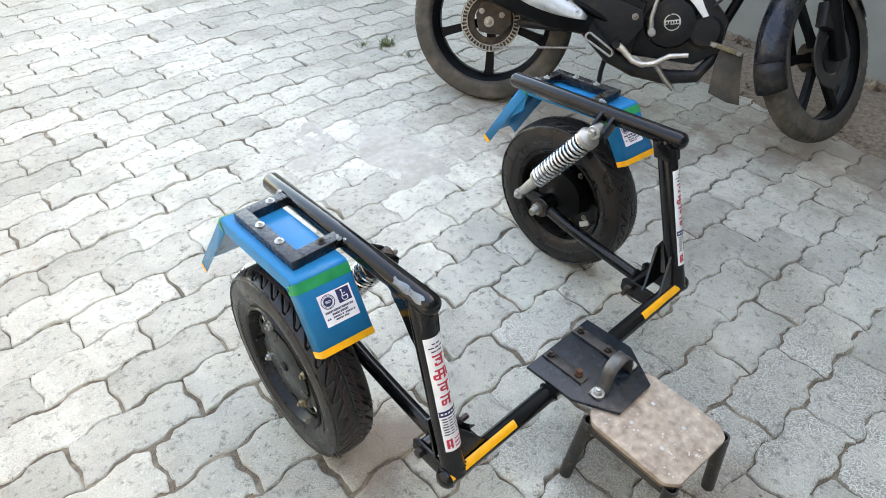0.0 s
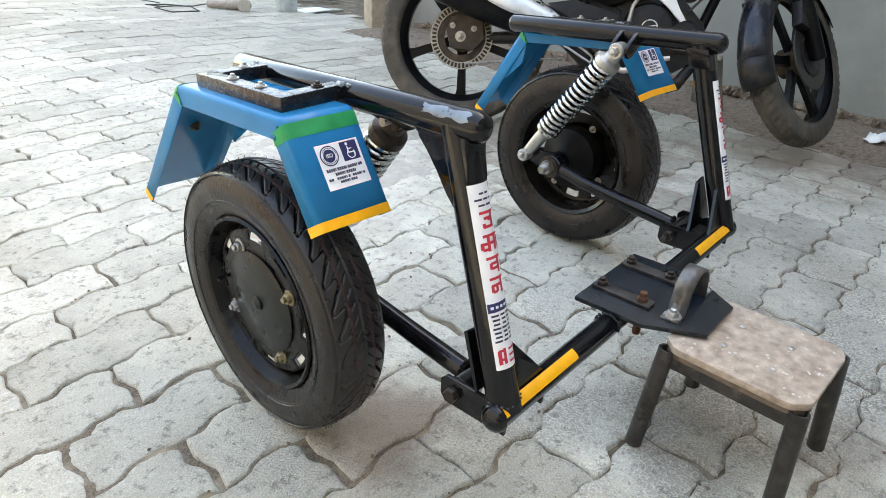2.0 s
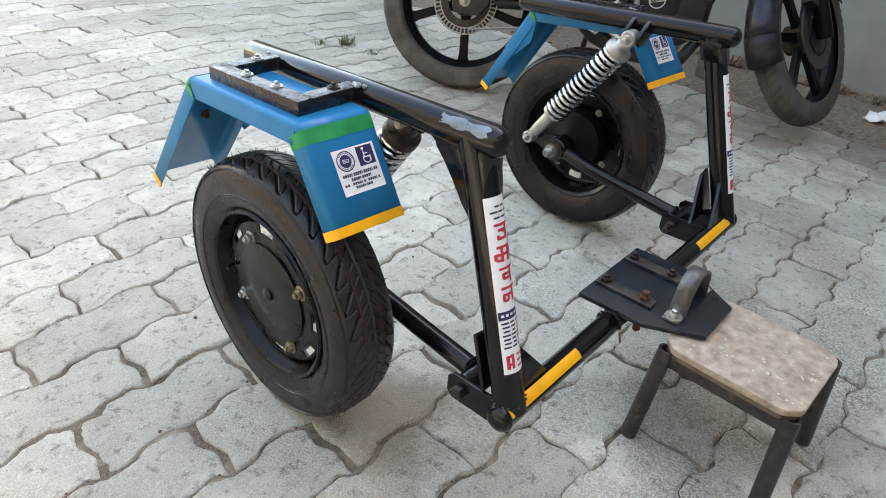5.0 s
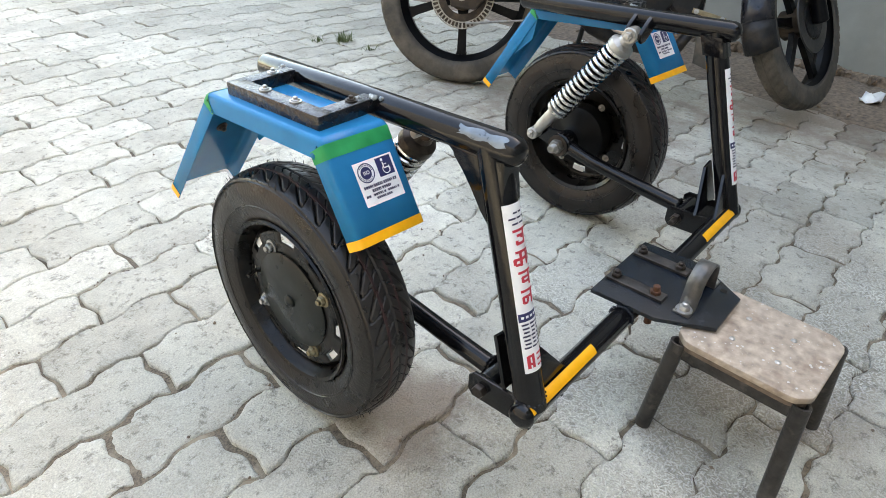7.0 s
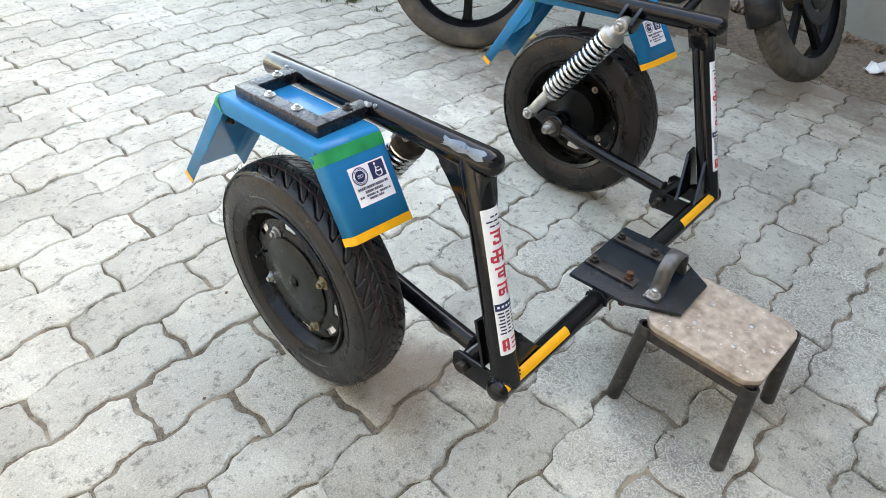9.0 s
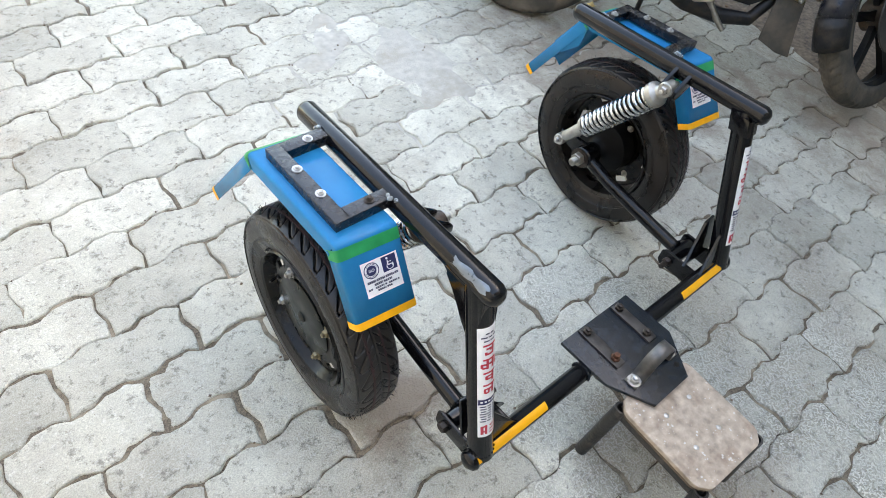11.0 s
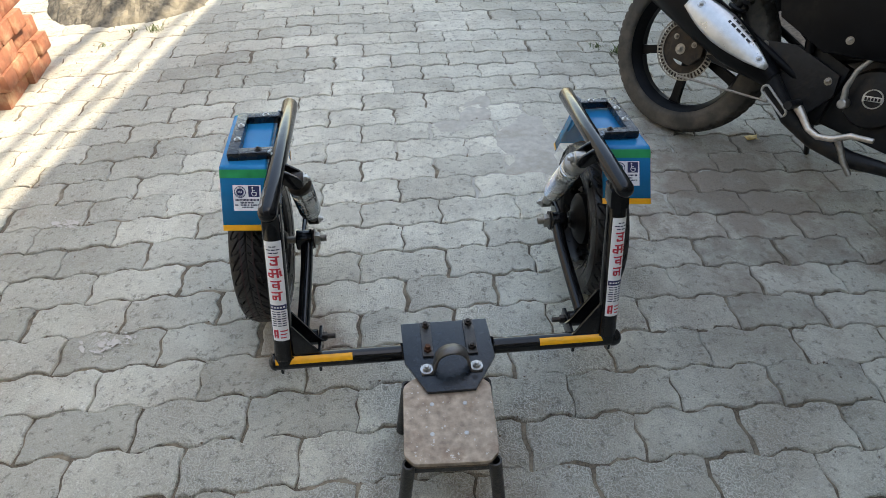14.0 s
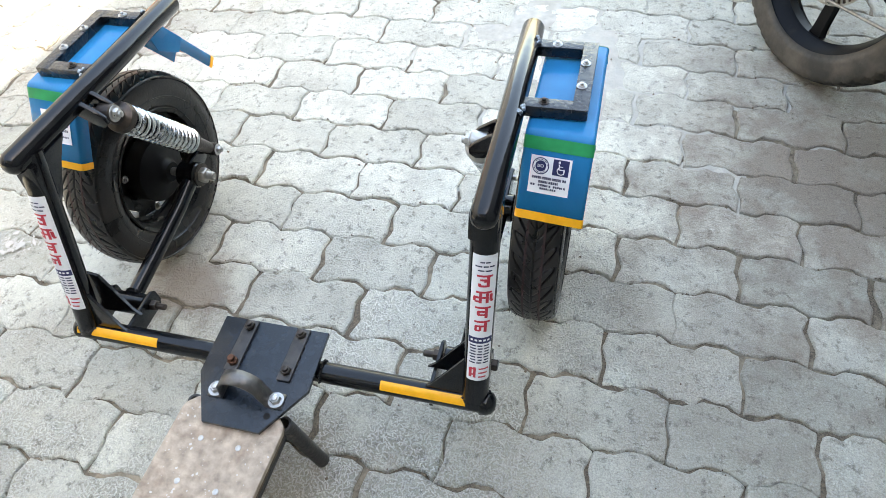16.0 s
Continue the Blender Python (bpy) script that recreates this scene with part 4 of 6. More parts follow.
def sheet(bm, s, path, section):
    """Sweeps (x, lift) pairs along a (y, z) path; lift is along the path's outer normal."""
    rows = []
    n = len(path)
    for i, p in enumerate(path):
        t0 = (path[i] - path[i - 1]).normalized() if i else (path[1] - path[0]).normalized()
        t1 = (path[i + 1] - path[i]).normalized() if i < n - 1 else t0
        nrm = Vector((-(t0.y + t1.y), t0.x + t1.x)).normalized()
        k = 1 / max(0.5, nrm.dot(Vector((-t0.y, t0.x))))
        rows.append([bm.verts.new(px(s, x, p.x + nrm.x * l * k - 0.09 * s * (x - 0.42), p.y + nrm.y * l * k)) for x, l in section])
    for r0, r1 in zip(rows, rows[1:]):
        for i in range(len(section) - 1):
            f = (r0[i], r0[i + 1], r1[i + 1], r1[i])
            bm.faces.new(f if s > 0 else tuple(reversed(f)))
    return bm


FX0, FX1 = 0.369, 0.469


def fender_section(e, deep):
    """The mudguard's profile across: two edges turned down. e: how far proud of the sheet."""
    return [(FX0 - e, -deep), (FX0 - e, -0.005), (FX0 + 0.0015 - e, -0.0015), (FX0 + 0.005, e), (FX1 - 0.007, e), (FX1 - 0.0025, -0.0012 + e), (FX1 - 0.0006 + e, -0.0035), (FX1 + e, -0.008), (FX1 + e, -deep)]


def lettering(words, size, at, u, v):
    """A bmesh of flat letters in the built-in font, centred on a place, on the axes u and v."""
    data = bpy.data.curves.new("letters", "FONT")
    data.body, data.size, data.align_x, data.align_y = words, size, "CENTER", "CENTER"
    data.offset = size * 0.02
    tmp = bpy.data.objects.new("letters", data)
    me = tmp.to_mesh()
    bm = B()
    bm.from_mesh(me)
    tmp.to_mesh_clear()
    bpy.data.objects.remove(tmp)
    for p in bm.verts:
        p.co = Vector(at) + Vector(u) * p.co.x + Vector(v) * p.co.y
    return bm


def kit_fender(s):
    f0, f1, f2, f3 = (Vector(p) for p in FOLDS[s])
    path = fender_path(s)
    bm = B()
    sheet(bm, s, path, fender_section(0, 0.026))
    fender = part("mudguard", bm, m_blue, kit, "blue folded sheet mudguard with green and yellow tape", sharp=50, thick=0.0016)
    total = sum((q - p).length for p, q in zip(path, path[1:]))
    fold1, fold2 = (f1 - f0).length, (f3 - f2).length
    for d0, d1, mat, name in ((0, 0.0125, m_yellow, "yellow_edge"), (total - 0.0115, total, m_yellow, "yellow_edge"),
                              (fold1 - 0.024, fold1 - 0.006, m_green, "green_band"), (total - fold2 - 0.004, total - fold2 + 0.016, m_green, "green_band")):
        bm = B()
        sheet(bm, s, resample(path, d0, d1), fender_section(0.0007, 0.0262))
        part(name, bm, mat, fender)
    slope, under = (f3 - f2).normalized(), Vector(((f3 - f2).y, -(f3 - f2).x)).normalized()
    # broad inner cheek under the rear slope
    rim = [f2 + Vector((-0.018, -0.006)), f2 + Vector((0.004, -0.008)), f2 + slope * 0.115, f2 + slope * 0.115 + under * 0.030, f2 + Vector((-0.008, -0.072))]
    bm = B()
    prism(bm, [tuple(p) for p in rim], px(s, FX0 + 0.002, 0.0176 * s, 0) + Vector((0.009, 0, 0)), (0, 1, 0), (0, 0, 1), 0.0016)
    part("cheek", bm, m_blue, fender)
    bm = B()
    p = f2 + slope * 0.095 + under * 0.002
    bolt(bm, px(s, 0.42, p.x, p.y), (0, under.x, under.y), 0.006, 0.005)
    part("bolt", bm, m_darkbolt, fender)
    # red reflector behind
    bm = B()
    p = f2 + slope * (0.62 * fold2)
    lathe(bm, [(0.016, 0.0), (0.016, 0.005), (0.012, 0.008), (0, 0.009)], px(s, 0.42, p.x, p.y), (0, -under.x, -under.y), 24)
    part("reflector", bm, m_tail, fender, "round red rear reflector")
    # sticker on the front slope
    p0, p1 = px(s, 0.4125, *f1), px(s, 0.4125, *f0)
    up = (p0 - p1).normalized()
    wx = Vector((1, -0.09, 0)).normalized()
    nrm = wx.cross(up).normalized()
    o = p0 - up * (0.475 * fold1) + Vector((0, 0.0007 * s, 0)) + nrm * 0.0016
    hw, hh = 0.0295, 0.0270
    bm = B()
    quad(bm, o, wx, up, -hw, -hh, hw, hh)
    st = part("sticker", bm, m_white, fender, "white sticker with a round badge and an access sign")
    o2 = o + nrm * 0.0006
    bm = B()
    quad(bm, o2, wx, up, 0.003, 0.002, 0.026, 0.025)
    part("print", bm, m_navy, st, "dark blue square")
    bm = B()
    disc(bm, o2, wx, up, -0.0145, 0.0125, 0.0108, 0.0122)
    disc(bm, o2, wx, up, -0.0145, 0.0125, 0.0001, 0.0078)
    part("print", bm, m_navy, st, "dark blue ring badge")["kind"] = "stuff"
    o3 = o2 + nrm * 0.0006
    bm = B()
    disc(bm, o3, wx, up, 0.0150, 0.0095, 0.0046, 0.0058, 130, 400)
    disc(bm, o3, wx, up, 0.0120, 0.0215, 0.0, 0.0018)
    quad(bm, o3, wx, up, 0.0112, 0.0105, 0.0128, 0.0188)
    quad(bm, o3, wx, up, 0.0112, 0.0105, 0.0190, 0.0120)
    quad(bm, o3, wx, up, 0.0120, 0.0150, 0.0175, 0.0162)
    quad(bm, o3, wx, up, 0.0185, 0.0050, 0.0200, 0.0120)
    part("print", bm, m_white, st, "white access sign")["kind"] = "stuff"
    part("print", lettering("ISO", 0.0062, o3 + wx * -0.0145 + up * 0.0125, wx, up), m_white, st, "white letters on the badge")
    bm = B()
    for k in range(26):
        if k % 13 > 9:
            continue
        g = radians(12 + 360 * k / 26)
        cu, cv = wx * math.cos(g) + up * math.sin(g), up * math.cos(g) - wx * math.sin(g)
        quad(bm, o2 + wx * -0.0145 + up * 0.0125, cu, cv, 0.0088, -0.0007, 0.0100, 0.0007)
    part("print", bm, m_navy, st, "ring of small marks")["kind"] = "stuff"
    bm = B()
    for y, x0, x1, t in ((-0.0062, -0.025, 0.025, 0.0038), (-0.0117, -0.015, 0.015, 0.0036), (-0.0166, -0.026, -0.019, 0.003), (-0.0166, -0.015, 0.004, 0.003), (-0.0166, 0.007, 0.025, 0.003), (-0.0212, -0.012, 0.012, 0.003)):
        k = max(2, int((x1 - x0) / 0.0029))
        for j in range(k):
            w = (x1 - x0) / k
            quad(bm, o2, wx, up, x0 + j * w, y, x0 + j * w + w * (0.80 if j % 5 < 4 else 0.45), y + t)
    part("print", bm, m_ink, st, "small dark lines of print")["kind"] = "stuff"


def spring(bm, a, b, R, r, turns, seg=18):
    a, b = Vector(a), Vector(b)
    d, u, v = basis(b - a)
    L = (b - a).length
    n = int(turns * seg)
    pts = [a + d * (L * i / n) + (u * math.cos(2 * math.pi * i / seg) + v * math.sin(2 * math.pi * i / seg)) * R for i in range(n + 1)]
    return tube(bm, pts, r, 8)


def kit_shock(s):
    a, b = px(s, 0.306, 0.262, 0.470), px(s, 0.306, 0.448, 0.214)
    d = (b - a).normalized()
    L = (b - a).length
    bm = B()
    lathe(bm, [(0, 0.010), (0.014, 0.010), (0.016, 0.020), (0.0255, 0.026), (0.0265, 0.032), (0.0265, 0.038), (0.013, 0.040), (0.013, L - 0.10), (0.0075, L - 0.098), (0.0075, L - 0.090),
               (0.0235, L - 0.088), (0.0235, L - 0.080), (0.0145, L - 0.074), (0.0135, L - 0.035), (0.0115, L - 0.012), (0, L - 0.010)], a, d, 28)
    body = part("shock_absorber", bm, m_alu if s > 0 else m_darkbolt, kit, "chrome coil-spring shock absorber with alloy ends" if s > 0 else "chrome coil-spring shock absorber with dark ends")
    bm = B()
    cyl(bm, a + d * 0.034, a + d * (L - 0.082), 0.0150, 24)
    part("damper", bm, m_rim, body)
    bm = B()
    spring(bm, a + d * 0.036, a + d * (L - 0.084), 0.0225, 0.0040, 15.5)
    part("spring", bm, m_chrome, body, "bright chrome coil spring")
    for p, r in ((a, 0.0155), (b, 0.0135)):
        bm = B()
        cyl(bm, p - Vector((0.013, 0, 0)), p + Vector((0.013, 0, 0)), r, 24, edge=0.002)
        part("eye", bm, m_alu if s > 0 else m_darkbolt, body)
    bm = B()
    cyl(bm, a + Vector((-s * 0.022, 0, 0)), a + Vector((s * 0.030, 0, 0)), 0.006, 12)
    bolt(bm, a + Vector((-s * 0.013, 0, 0)), (-s, 0, 0), 0.0095, 0.008)
    part("bolt", bm, m_zinc, body)
    bm = B()
    cyl(bm, b, b + Vector((s * 0.03, 0, 0)), 0.006, 12)
    bolt(bm, b + Vector((-s * 0.013, 0, 0)), (-s, 0, 0), 0.008, 0.007)
    part("bolt", bm, m_zinc, body)


def kit_arm(s):
    cy, cz = 0.380, 0.2030
    bm = B()
    tube(bm, [px(s, 0.318, 0.100, 0.160), px(s, 0.318, 0.20, 0.172), px(s, 0.318, 0.30, 0.186), px(s, 0.320, 0.375, 0.203)], [0.0145, 0.0145, 0.0145, 0.0155], 20)
    arm = part("swing_arm", bm, m_black, kit, "glossy black pipe swing arm")
    bm = B()
    cyl(bm, px(s, 0.304, cy, cz), px(s, 0.345, cy, cz), 0.026, 28, edge=0.003)
    prism(bm, [(-0.02, -0.016), (0.02, -0.02), (0.085, 0.0), (0.085, 0.018), (0.06, 0.022), (-0.005, 0.026)], px(s, 0.326, cy, cz), (0, 1, 0), (0, 0, 1), 0.010, 0.002)
    part("axle_boss", bm, m_black, arm)
    bm = B()
    cyl(bm, px(s, 0.283, 0.085, 0.158), px(s, 0.352, 0.085, 0.158), 0.0175, 24, edge=0.002)
    rng = random.Random(77 + s)
    for k in range(14):
        g = 2 * math.pi * k / 14
        lathe(bm, [(0, -0.003), (0.004, 0), (0, 0.004)], px(s, 0.318 + 0.015 * math.cos(g), 0.101, 0.160 + 0.015 * math.sin(g)), (0, 1, 0), 6)
    part("pivot_tube", bm, m_black, arm)
    for x in (0.277, 0.358):
        bm = B()
        prism(bm, [(0.004, -0.020), (0.10, -0.022), (0.108, -0.012), (0.108, 0.012), (0.10, 0.020), (0.004, 0.022)], px(s, x, 0.0, 0.158), (0, 1, 0), (0, 0, 1), 0.006, 0.001)
        part("clevis_plate", bm, m_black, crossbar)
    bm = B()
    cyl(bm, px(s, 0.246, 0.085, 0.158), px(s, 0.362, 0.085, 0.158), 0.0058, 12, edge=0.001)
    for x, ax in ((0.2735, -s), (0.3615, s)):
        lathe(bm, [(0, 0), (0.0105, 0), (0.0105, 0.008), (0.009, 0.010), (0, 0.010)], px(s, x, 0.085, 0.158), (ax, 0, 0), 6)
    part("pivot_bolt", bm, m_darkbolt, arm)


for s in (-1, 1):
    kit_post(s)
    kit_rail(s)
    kit_bracket(s)
    kit_fender(s)
    kit_shock(s)
    kit_arm(s)

# mounting plate on the middle of the crossbar
PZ = 0.1905
bm = B()
prism(bm, [(-0.097, 0.071), (-0.094, -0.036), (-0.052, -0.116), (0.045, -0.116), (0.096, -0.036), (0.092, 0.071)], (X0 - 0.003, 0, PZ), (1, 0, 0), (0, 1, 0), 0.0075, 0.001)
plate = part("mounting_plate", bm, m_plate, kit, "black painted steel plate with pitted surface")
for x in (-0.047, 0.047):
    bm = B()
    box(bm, (X0 + x, 0.020, PZ + 0.0062), (0.023, 0.096, 0.005), None, 0.0008)
    strip = part("flat_bar", bm, m_legs, plate, "worn brown-black flat steel bar")
    for y in (0.056, -0.012):
        bm = B()
        rusty = x < 0 and y < 0
        bolt(bm, (X0 + x, y, PZ + 0.0088), (0, 0, 1), 0.0088, 0.0070, washer=False)
        if rusty:
            cyl(bm, (X0 + x, y, PZ + 0.01), (X0 + x, y, PZ + 0.024), 0.0058, 12, edge=0.001)
        part("bolt", bm, m_rust if rusty else m_darkbolt, strip)
        bm = B()
        cyl(bm, (X0 + x, y, PZ - (0.050 if rusty else 0.014)), (X0 + x, y, PZ - 0.003), 0.0062, 12, edge=0.001)
        part("bolt_end", bm, m_rust, strip)
bm = B()
R, wy = 0.034, 0.026
prof = [(-0.063, 0.0), (-0.040, 0.0)] + [(-R * math.cos(math.pi * k / 16), 0.026 + R * math.sin(math.pi * k / 16)) for k in range(17)] + [(0.040, 0.0), (0.063, 0.0)]
rows = []
for x, z in prof:
    rows.append([bm.verts.new((X0 - 0.001 + x, -0.062 + sy * wy / 2, PZ + 0.0075 + z)) for sy in (-1, 1)])
for p, q in zip(rows, rows[1:]):
    bm.faces.new((p[0], q[0], q[1], p[1]))
strap = part("strap", bm, m_strap, plate, "arched steel pipe clamp, worn to bare metal", sharp=60, thick=0.0042)
for x in (-0.052, 0.051):
    bm = B()
    bolt(bm, (X0 - 0.001 + x, -0.062, PZ + 0.0078), (0, 0, 1), 0.009, 0.008)
    part("bolt", bm, m_zinc, strap, "bright plated bolt")
# black disc laid on the plate paints the dark of a hole
bm = B()
cyl(bm, (X0 + 0.044, -0.088, PZ + 0.0030), (X0 + 0.044, -0.088, PZ + 0.0042), 0.0055, 20)
part("painted_hole", bm, m_rim, plate)
for x in (-1, 1):
    bm = B()
    rng = random.Random(200 + x)
    for k in range(16):
        g = math.pi * k / 15
        p = Vector((X0 - 0.002 + x * 0.097, CROSS_Y + 0.019 * math.cos(g), CROSS_Z + 0.019 * math.sin(g)))
        lathe(bm, [(0, -0.003), (0.0030, 0), (0, 0.0035)], p + Vector((rng.uniform(-0.002, 0.002), 0, 0)), (x, 0, 0), 6)
    part("weld", bm, m_black, plate)

# ---- stool ----
stool = thing("stool", "low stool with a paint-spotted board seat on black tube legs", "stool")
SZ = 0.184
scx, scy = -0.010, -0.172
bm = B()
pts, hw, hd, cr = [], 0.089, 0.098, 0.030
for cx, cy, a0 in ((1, 1, 0), (-1, 1, 90), (-1, -1, 180), (1, -1, 270)):
    for g in (a0 + 6, a0 + 25, a0 + 65, a0 + 84):
        g = radians(g)
        pts.append((cx * (hw - cr) + cr * math.cos(g), cy * (hd - cr) + cr * math.sin(g)))
SM = Matrix.Translation((scx, scy, 0)) @ Matrix.Rotation(radians(-2.5), 4, "Z")
su, sv = (SM.to_3x3() @ Vector((1, 0, 0))), (SM.to_3x3() @ Vector((0, 1, 0)))
prism(bm, pts, SM @ Vector((0, 0, SZ - 0.0055)), su, sv, 0.011, 0.0022)
seat = part("seat", bm, m_wood, stool, "weathered tan board with nails and white paint splashes")
bm = B()
prism(bm, [(x * 0.985, y * 0.985) for x, y in pts], SM @ Vector((0, 0, SZ - 0.0150)), su, sv, 0.0078, 0.0012)
part("seat_backing", bm, m_oldboard, stool, "darker weathered board under the seat")
for x, y in ((-0.032, 0.032), (0.033, 0.032), (-0.034, -0.036), (0.031, -0.036)):
    bm = B()
    lathe(bm, [(0.0046, 0), (0.0043, 0.0012), (0.0024, 0.0019), (0, 0.0020)], SM @ Vector((x, y, SZ)), (0, 0, 1), 12)
    part("nail", bm, m_zinc, seat)
rng = random.Random(3)
bm = B()
for k in range(170):
    x, y, r = rng.uniform(-0.085, 0.085), rng.uniform(-0.094, 0.09), rng.choice((0.0004, 0.0005, 0.0006, 0.0008, 0.001, 0.0013, 0.0022))
    if (x + 0.08) * (y + 0.09) > 0.023:
        continue
    n = 9
    c = SM @ Vector((x, y, SZ + 0.0004))
    vs = [bm.verts.new(c + su * math.cos(2 * math.pi * i / n) * r * rng.uniform(0.6, 1.2) + sv * math.sin(2 * math.pi * i / n) * r * rng.uniform(0.6, 1.2)) for i in range(n)]
    bm.faces.new(vs)
sp = part("splash", bm, m_splash, seat, "dried white paint splashes")
sp["kind"] = "stuff"
for y in (-0.086, 0.086):
    bm = B()
    box(bm, (0, y, SZ - 0.0290), (0.150, 0.012, 0.020), SM, 0.001)
    part("apron", bm, m_legs, stool)
for x in (-0.078, 0.078):
    bm = B()
    box(bm, (x, 0, SZ - 0.0290), (0.012, 0.158, 0.020), SM, 0.001)
    part("apron", bm, m_legs, stool)
for x in (-1, 1):
    for y in (-1, 1):
        top, foot = SM @ Vector((x * 0.080, y * 0.089, SZ - 0.012)), SM @ Vector((x * 0.098, y * 0.100, 0.0))
        d = foot - top
        bm = B()
        a, u, v = basis(d)
        L = d.length
        lathe(bm, [(0.009, 0.02), (0.009, 0), (0.0125, 0), (0.0125, L), (0, L)], top, d, 20)
        part("leg", bm, m_legs, stool)

# ---- motorcycle ----
BL = 1.158
bike_m = Matrix.Translation((0.965, 1.205, gz(0.965))) @ Matrix.Rotation(radians(-57), 4, "Z") @ Matrix.Rotation(radians(-13), 4, "X")
bike = thing("motorcycle", "dusty black motorcycle with alloy wheels parked on its side stand", "motorcycle", m=bike_m)
WR = 0.300


def bike_tread(g, h):
    a = abs(h)
    p = (g / (2 * math.pi) * 58 + 0.8 * a + (0.5 if h > 0 else 0)) % 1.0
    return 1.0 if (abs(p - 0.5) < 0.16 and a > 0.12) or a < 0.045 else 0.0


def alloy_wheel(parent, c, R, width, spokes, turn, mat_name):
    """A cast wheel turned round the local y axis."""
    out = Vector((0, -1, 0))
    a, u, v = basis(out)
    c = Vector(c)
    rr = R - (0.085 if width > 0.1 else 0.070)
    bm = B()
    hw = width * 0.42
    lathe(bm, [(rr + 0.030, -hw), (rr + 0.016, -hw + 0.004), (rr + 0.004, -hw * 0.5), (rr - 0.004, 0), (rr + 0.004, hw * 0.5), (rr + 0.016, hw - 0.004), (rr + 0.030, hw),
               (rr + 0.026, hw + 0.004), (rr + 0.006, hw * 0.86), (rr - 0.014, hw * 0.3), (rr - 0.014, -hw * 0.3), (rr + 0.006, -hw * 0.86), (rr + 0.026, -hw - 0.004), (rr + 0.030, -hw)], c, out, 72)
    wheel = part("wheel", bm, m_bikeblack, parent, "black cast alloy wheel")
    for k in range(spokes):
        g = radians(turn + 360 * k / spokes)
        d = u * math.cos(g) + v * math.sin(g)
        e = d.cross(out)
        bm = B()
        prism(bm, [(0.04, -0.020), (0.09, -0.0135), (rr - 0.03, -0.0125), (rr - 0.004, -0.024), (rr - 0.004, 0.024), (rr - 0.03, 0.0125), (0.09, 0.0135), (0.04, 0.020)], c, d, e, 0.020, 0.003)
        part("spoke", bm, m_bikeblack, wheel)
    bm = B()
    cyl(bm, c - out * 0.045, c + out * 0.045, 0.05, 32, edge=0.006)
    part("hub", bm, m_hubdirt, wheel)
    t = tyre("tyre", R, width, rr + 0.030, m_dustyrubber, wheel, c, out, bike_tread, 300, 0.005)
    t["label"] = "dusty worn black tyre"
    return wheel


def toothed_ring(bm, c, out, r0, r1, n, t=0.003):
    """A ring of small windows, as on a speed sensor disc."""
    a, u, v = basis(out)
    lathe(bm, [(r0 - 0.004, 0), (r0, 0), (r0, t), (r0 - 0.004, t), (r0 - 0.004, 0)], c, out, 64)
    lathe(bm, [(r1, 0), (r1 + 0.004, 0), (r1 + 0.004, t), (r1, t), (r1, 0)], c, out, 64)
    for k in range(n):
        g = 2 * math.pi * k / n
        d = u * math.cos(g) + v * math.sin(g)
        prism(bm, [(r0 - 0.001, -0.0022), (r1 + 0.001, -0.0028), (r1 + 0.001, 0.0028), (r0 - 0.001, 0.0022)], Vector(c) + a * t / 2, d, a.cross(d), t)
    return bm


Y = -1
rh = Vector((0, 0, WR))
rear = alloy_wheel(bike, rh, WR, 0.105, 5, 20, "rear")
bm = B()
lathe(bm, [(0.062, 0.040), (0.100, 0.040), (0.106, 0.044), (0.100, 0.048), (0.062, 0.048)], rh, (0, -1, 0), 48)
part("brake_disc", bm, m_hubdirt, rear)
bm = B()
toothed_ring(bm, rh + Vector((0, -0.052, 0)), (0, -1, 0), 0.090, 0.107, 46)
part("sensor_ring", bm, m_sensor, rear, "pale slotted speed sensor ring")
bm = B()
prism(bm, [(-0.040, -0.045), (0.045, -0.050), (0.078, -0.01), (0.072, 0.052), (0.015, 0.074), (-0.040, 0.058), (-0.056, 0.015)], rh + Vector((0.004, -0.066, 0.006)), (1, 0, 0), (0, 0, 1), 0.028, 0.006)
part("brake_caliper", bm, m_hubdirt, bike, "mud-caked rear brake caliper")
for dx, dz in ((-0.03, 0.035), (0.045, 0.028), (0.0, 0.0)):
    bm = B()
    bolt(bm, rh + Vector((dx, -0.083, dz)), (0, -1, 0), 0.007 if dx or dz else 0.013, 0.006)
    part("bolt", bm, m_steel, bike)
# swing arm
for y in (-0.085, 0.085):
    bm = B()
    tube(bm, [(0.0, y * 0.40, WR), (0.1, y * 0.45, WR + 0.005), (0.2, y * 0.75, WR + 0.012), (0.3, y * 1.0, WR + 0.02), (0.47, y * 0.9, WR + 0.045)], [0.016, 0.018, 0.021, 0.024, 0.027], 14)
    part("swing_arm", bm, m_engine, bike)
bm = B()
tube(bm, [(0.02, -0.075, WR - 0.09), (0.18, -0.085, WR - 0.07), (0.36, -0.09, WR - 0.05)], 0.004, 8)
part("brake_rod", bm, m_steel, bike)
# silencer
bm = B()
s0, s1 = Vector((-0.134, -0.126, 0.498)), Vector((0.362, -0.126, 0.327))
sd = (s1 - s0).normalized()
sl = (s1 - s0).length
lathe(bm, [(0, 0.012), (0.030, 0.012), (0.034, 0.0), (0.064, 0.0), (0.070, 0.012), (0.072, 0.20), (0.066, 0.36), (0.046, 0.46), (0.030, sl), (0, sl)], s0, sd, 36)
sil = part("silencer", bm, m_bikeblack, bike, "matt black exhaust can with a bright heat shield")
bm = B()
side = Vector((0, -1, 0.72))
side = (side - sd * side.dot(sd)).normalized()
wv = sd.cross(side)
rows = []
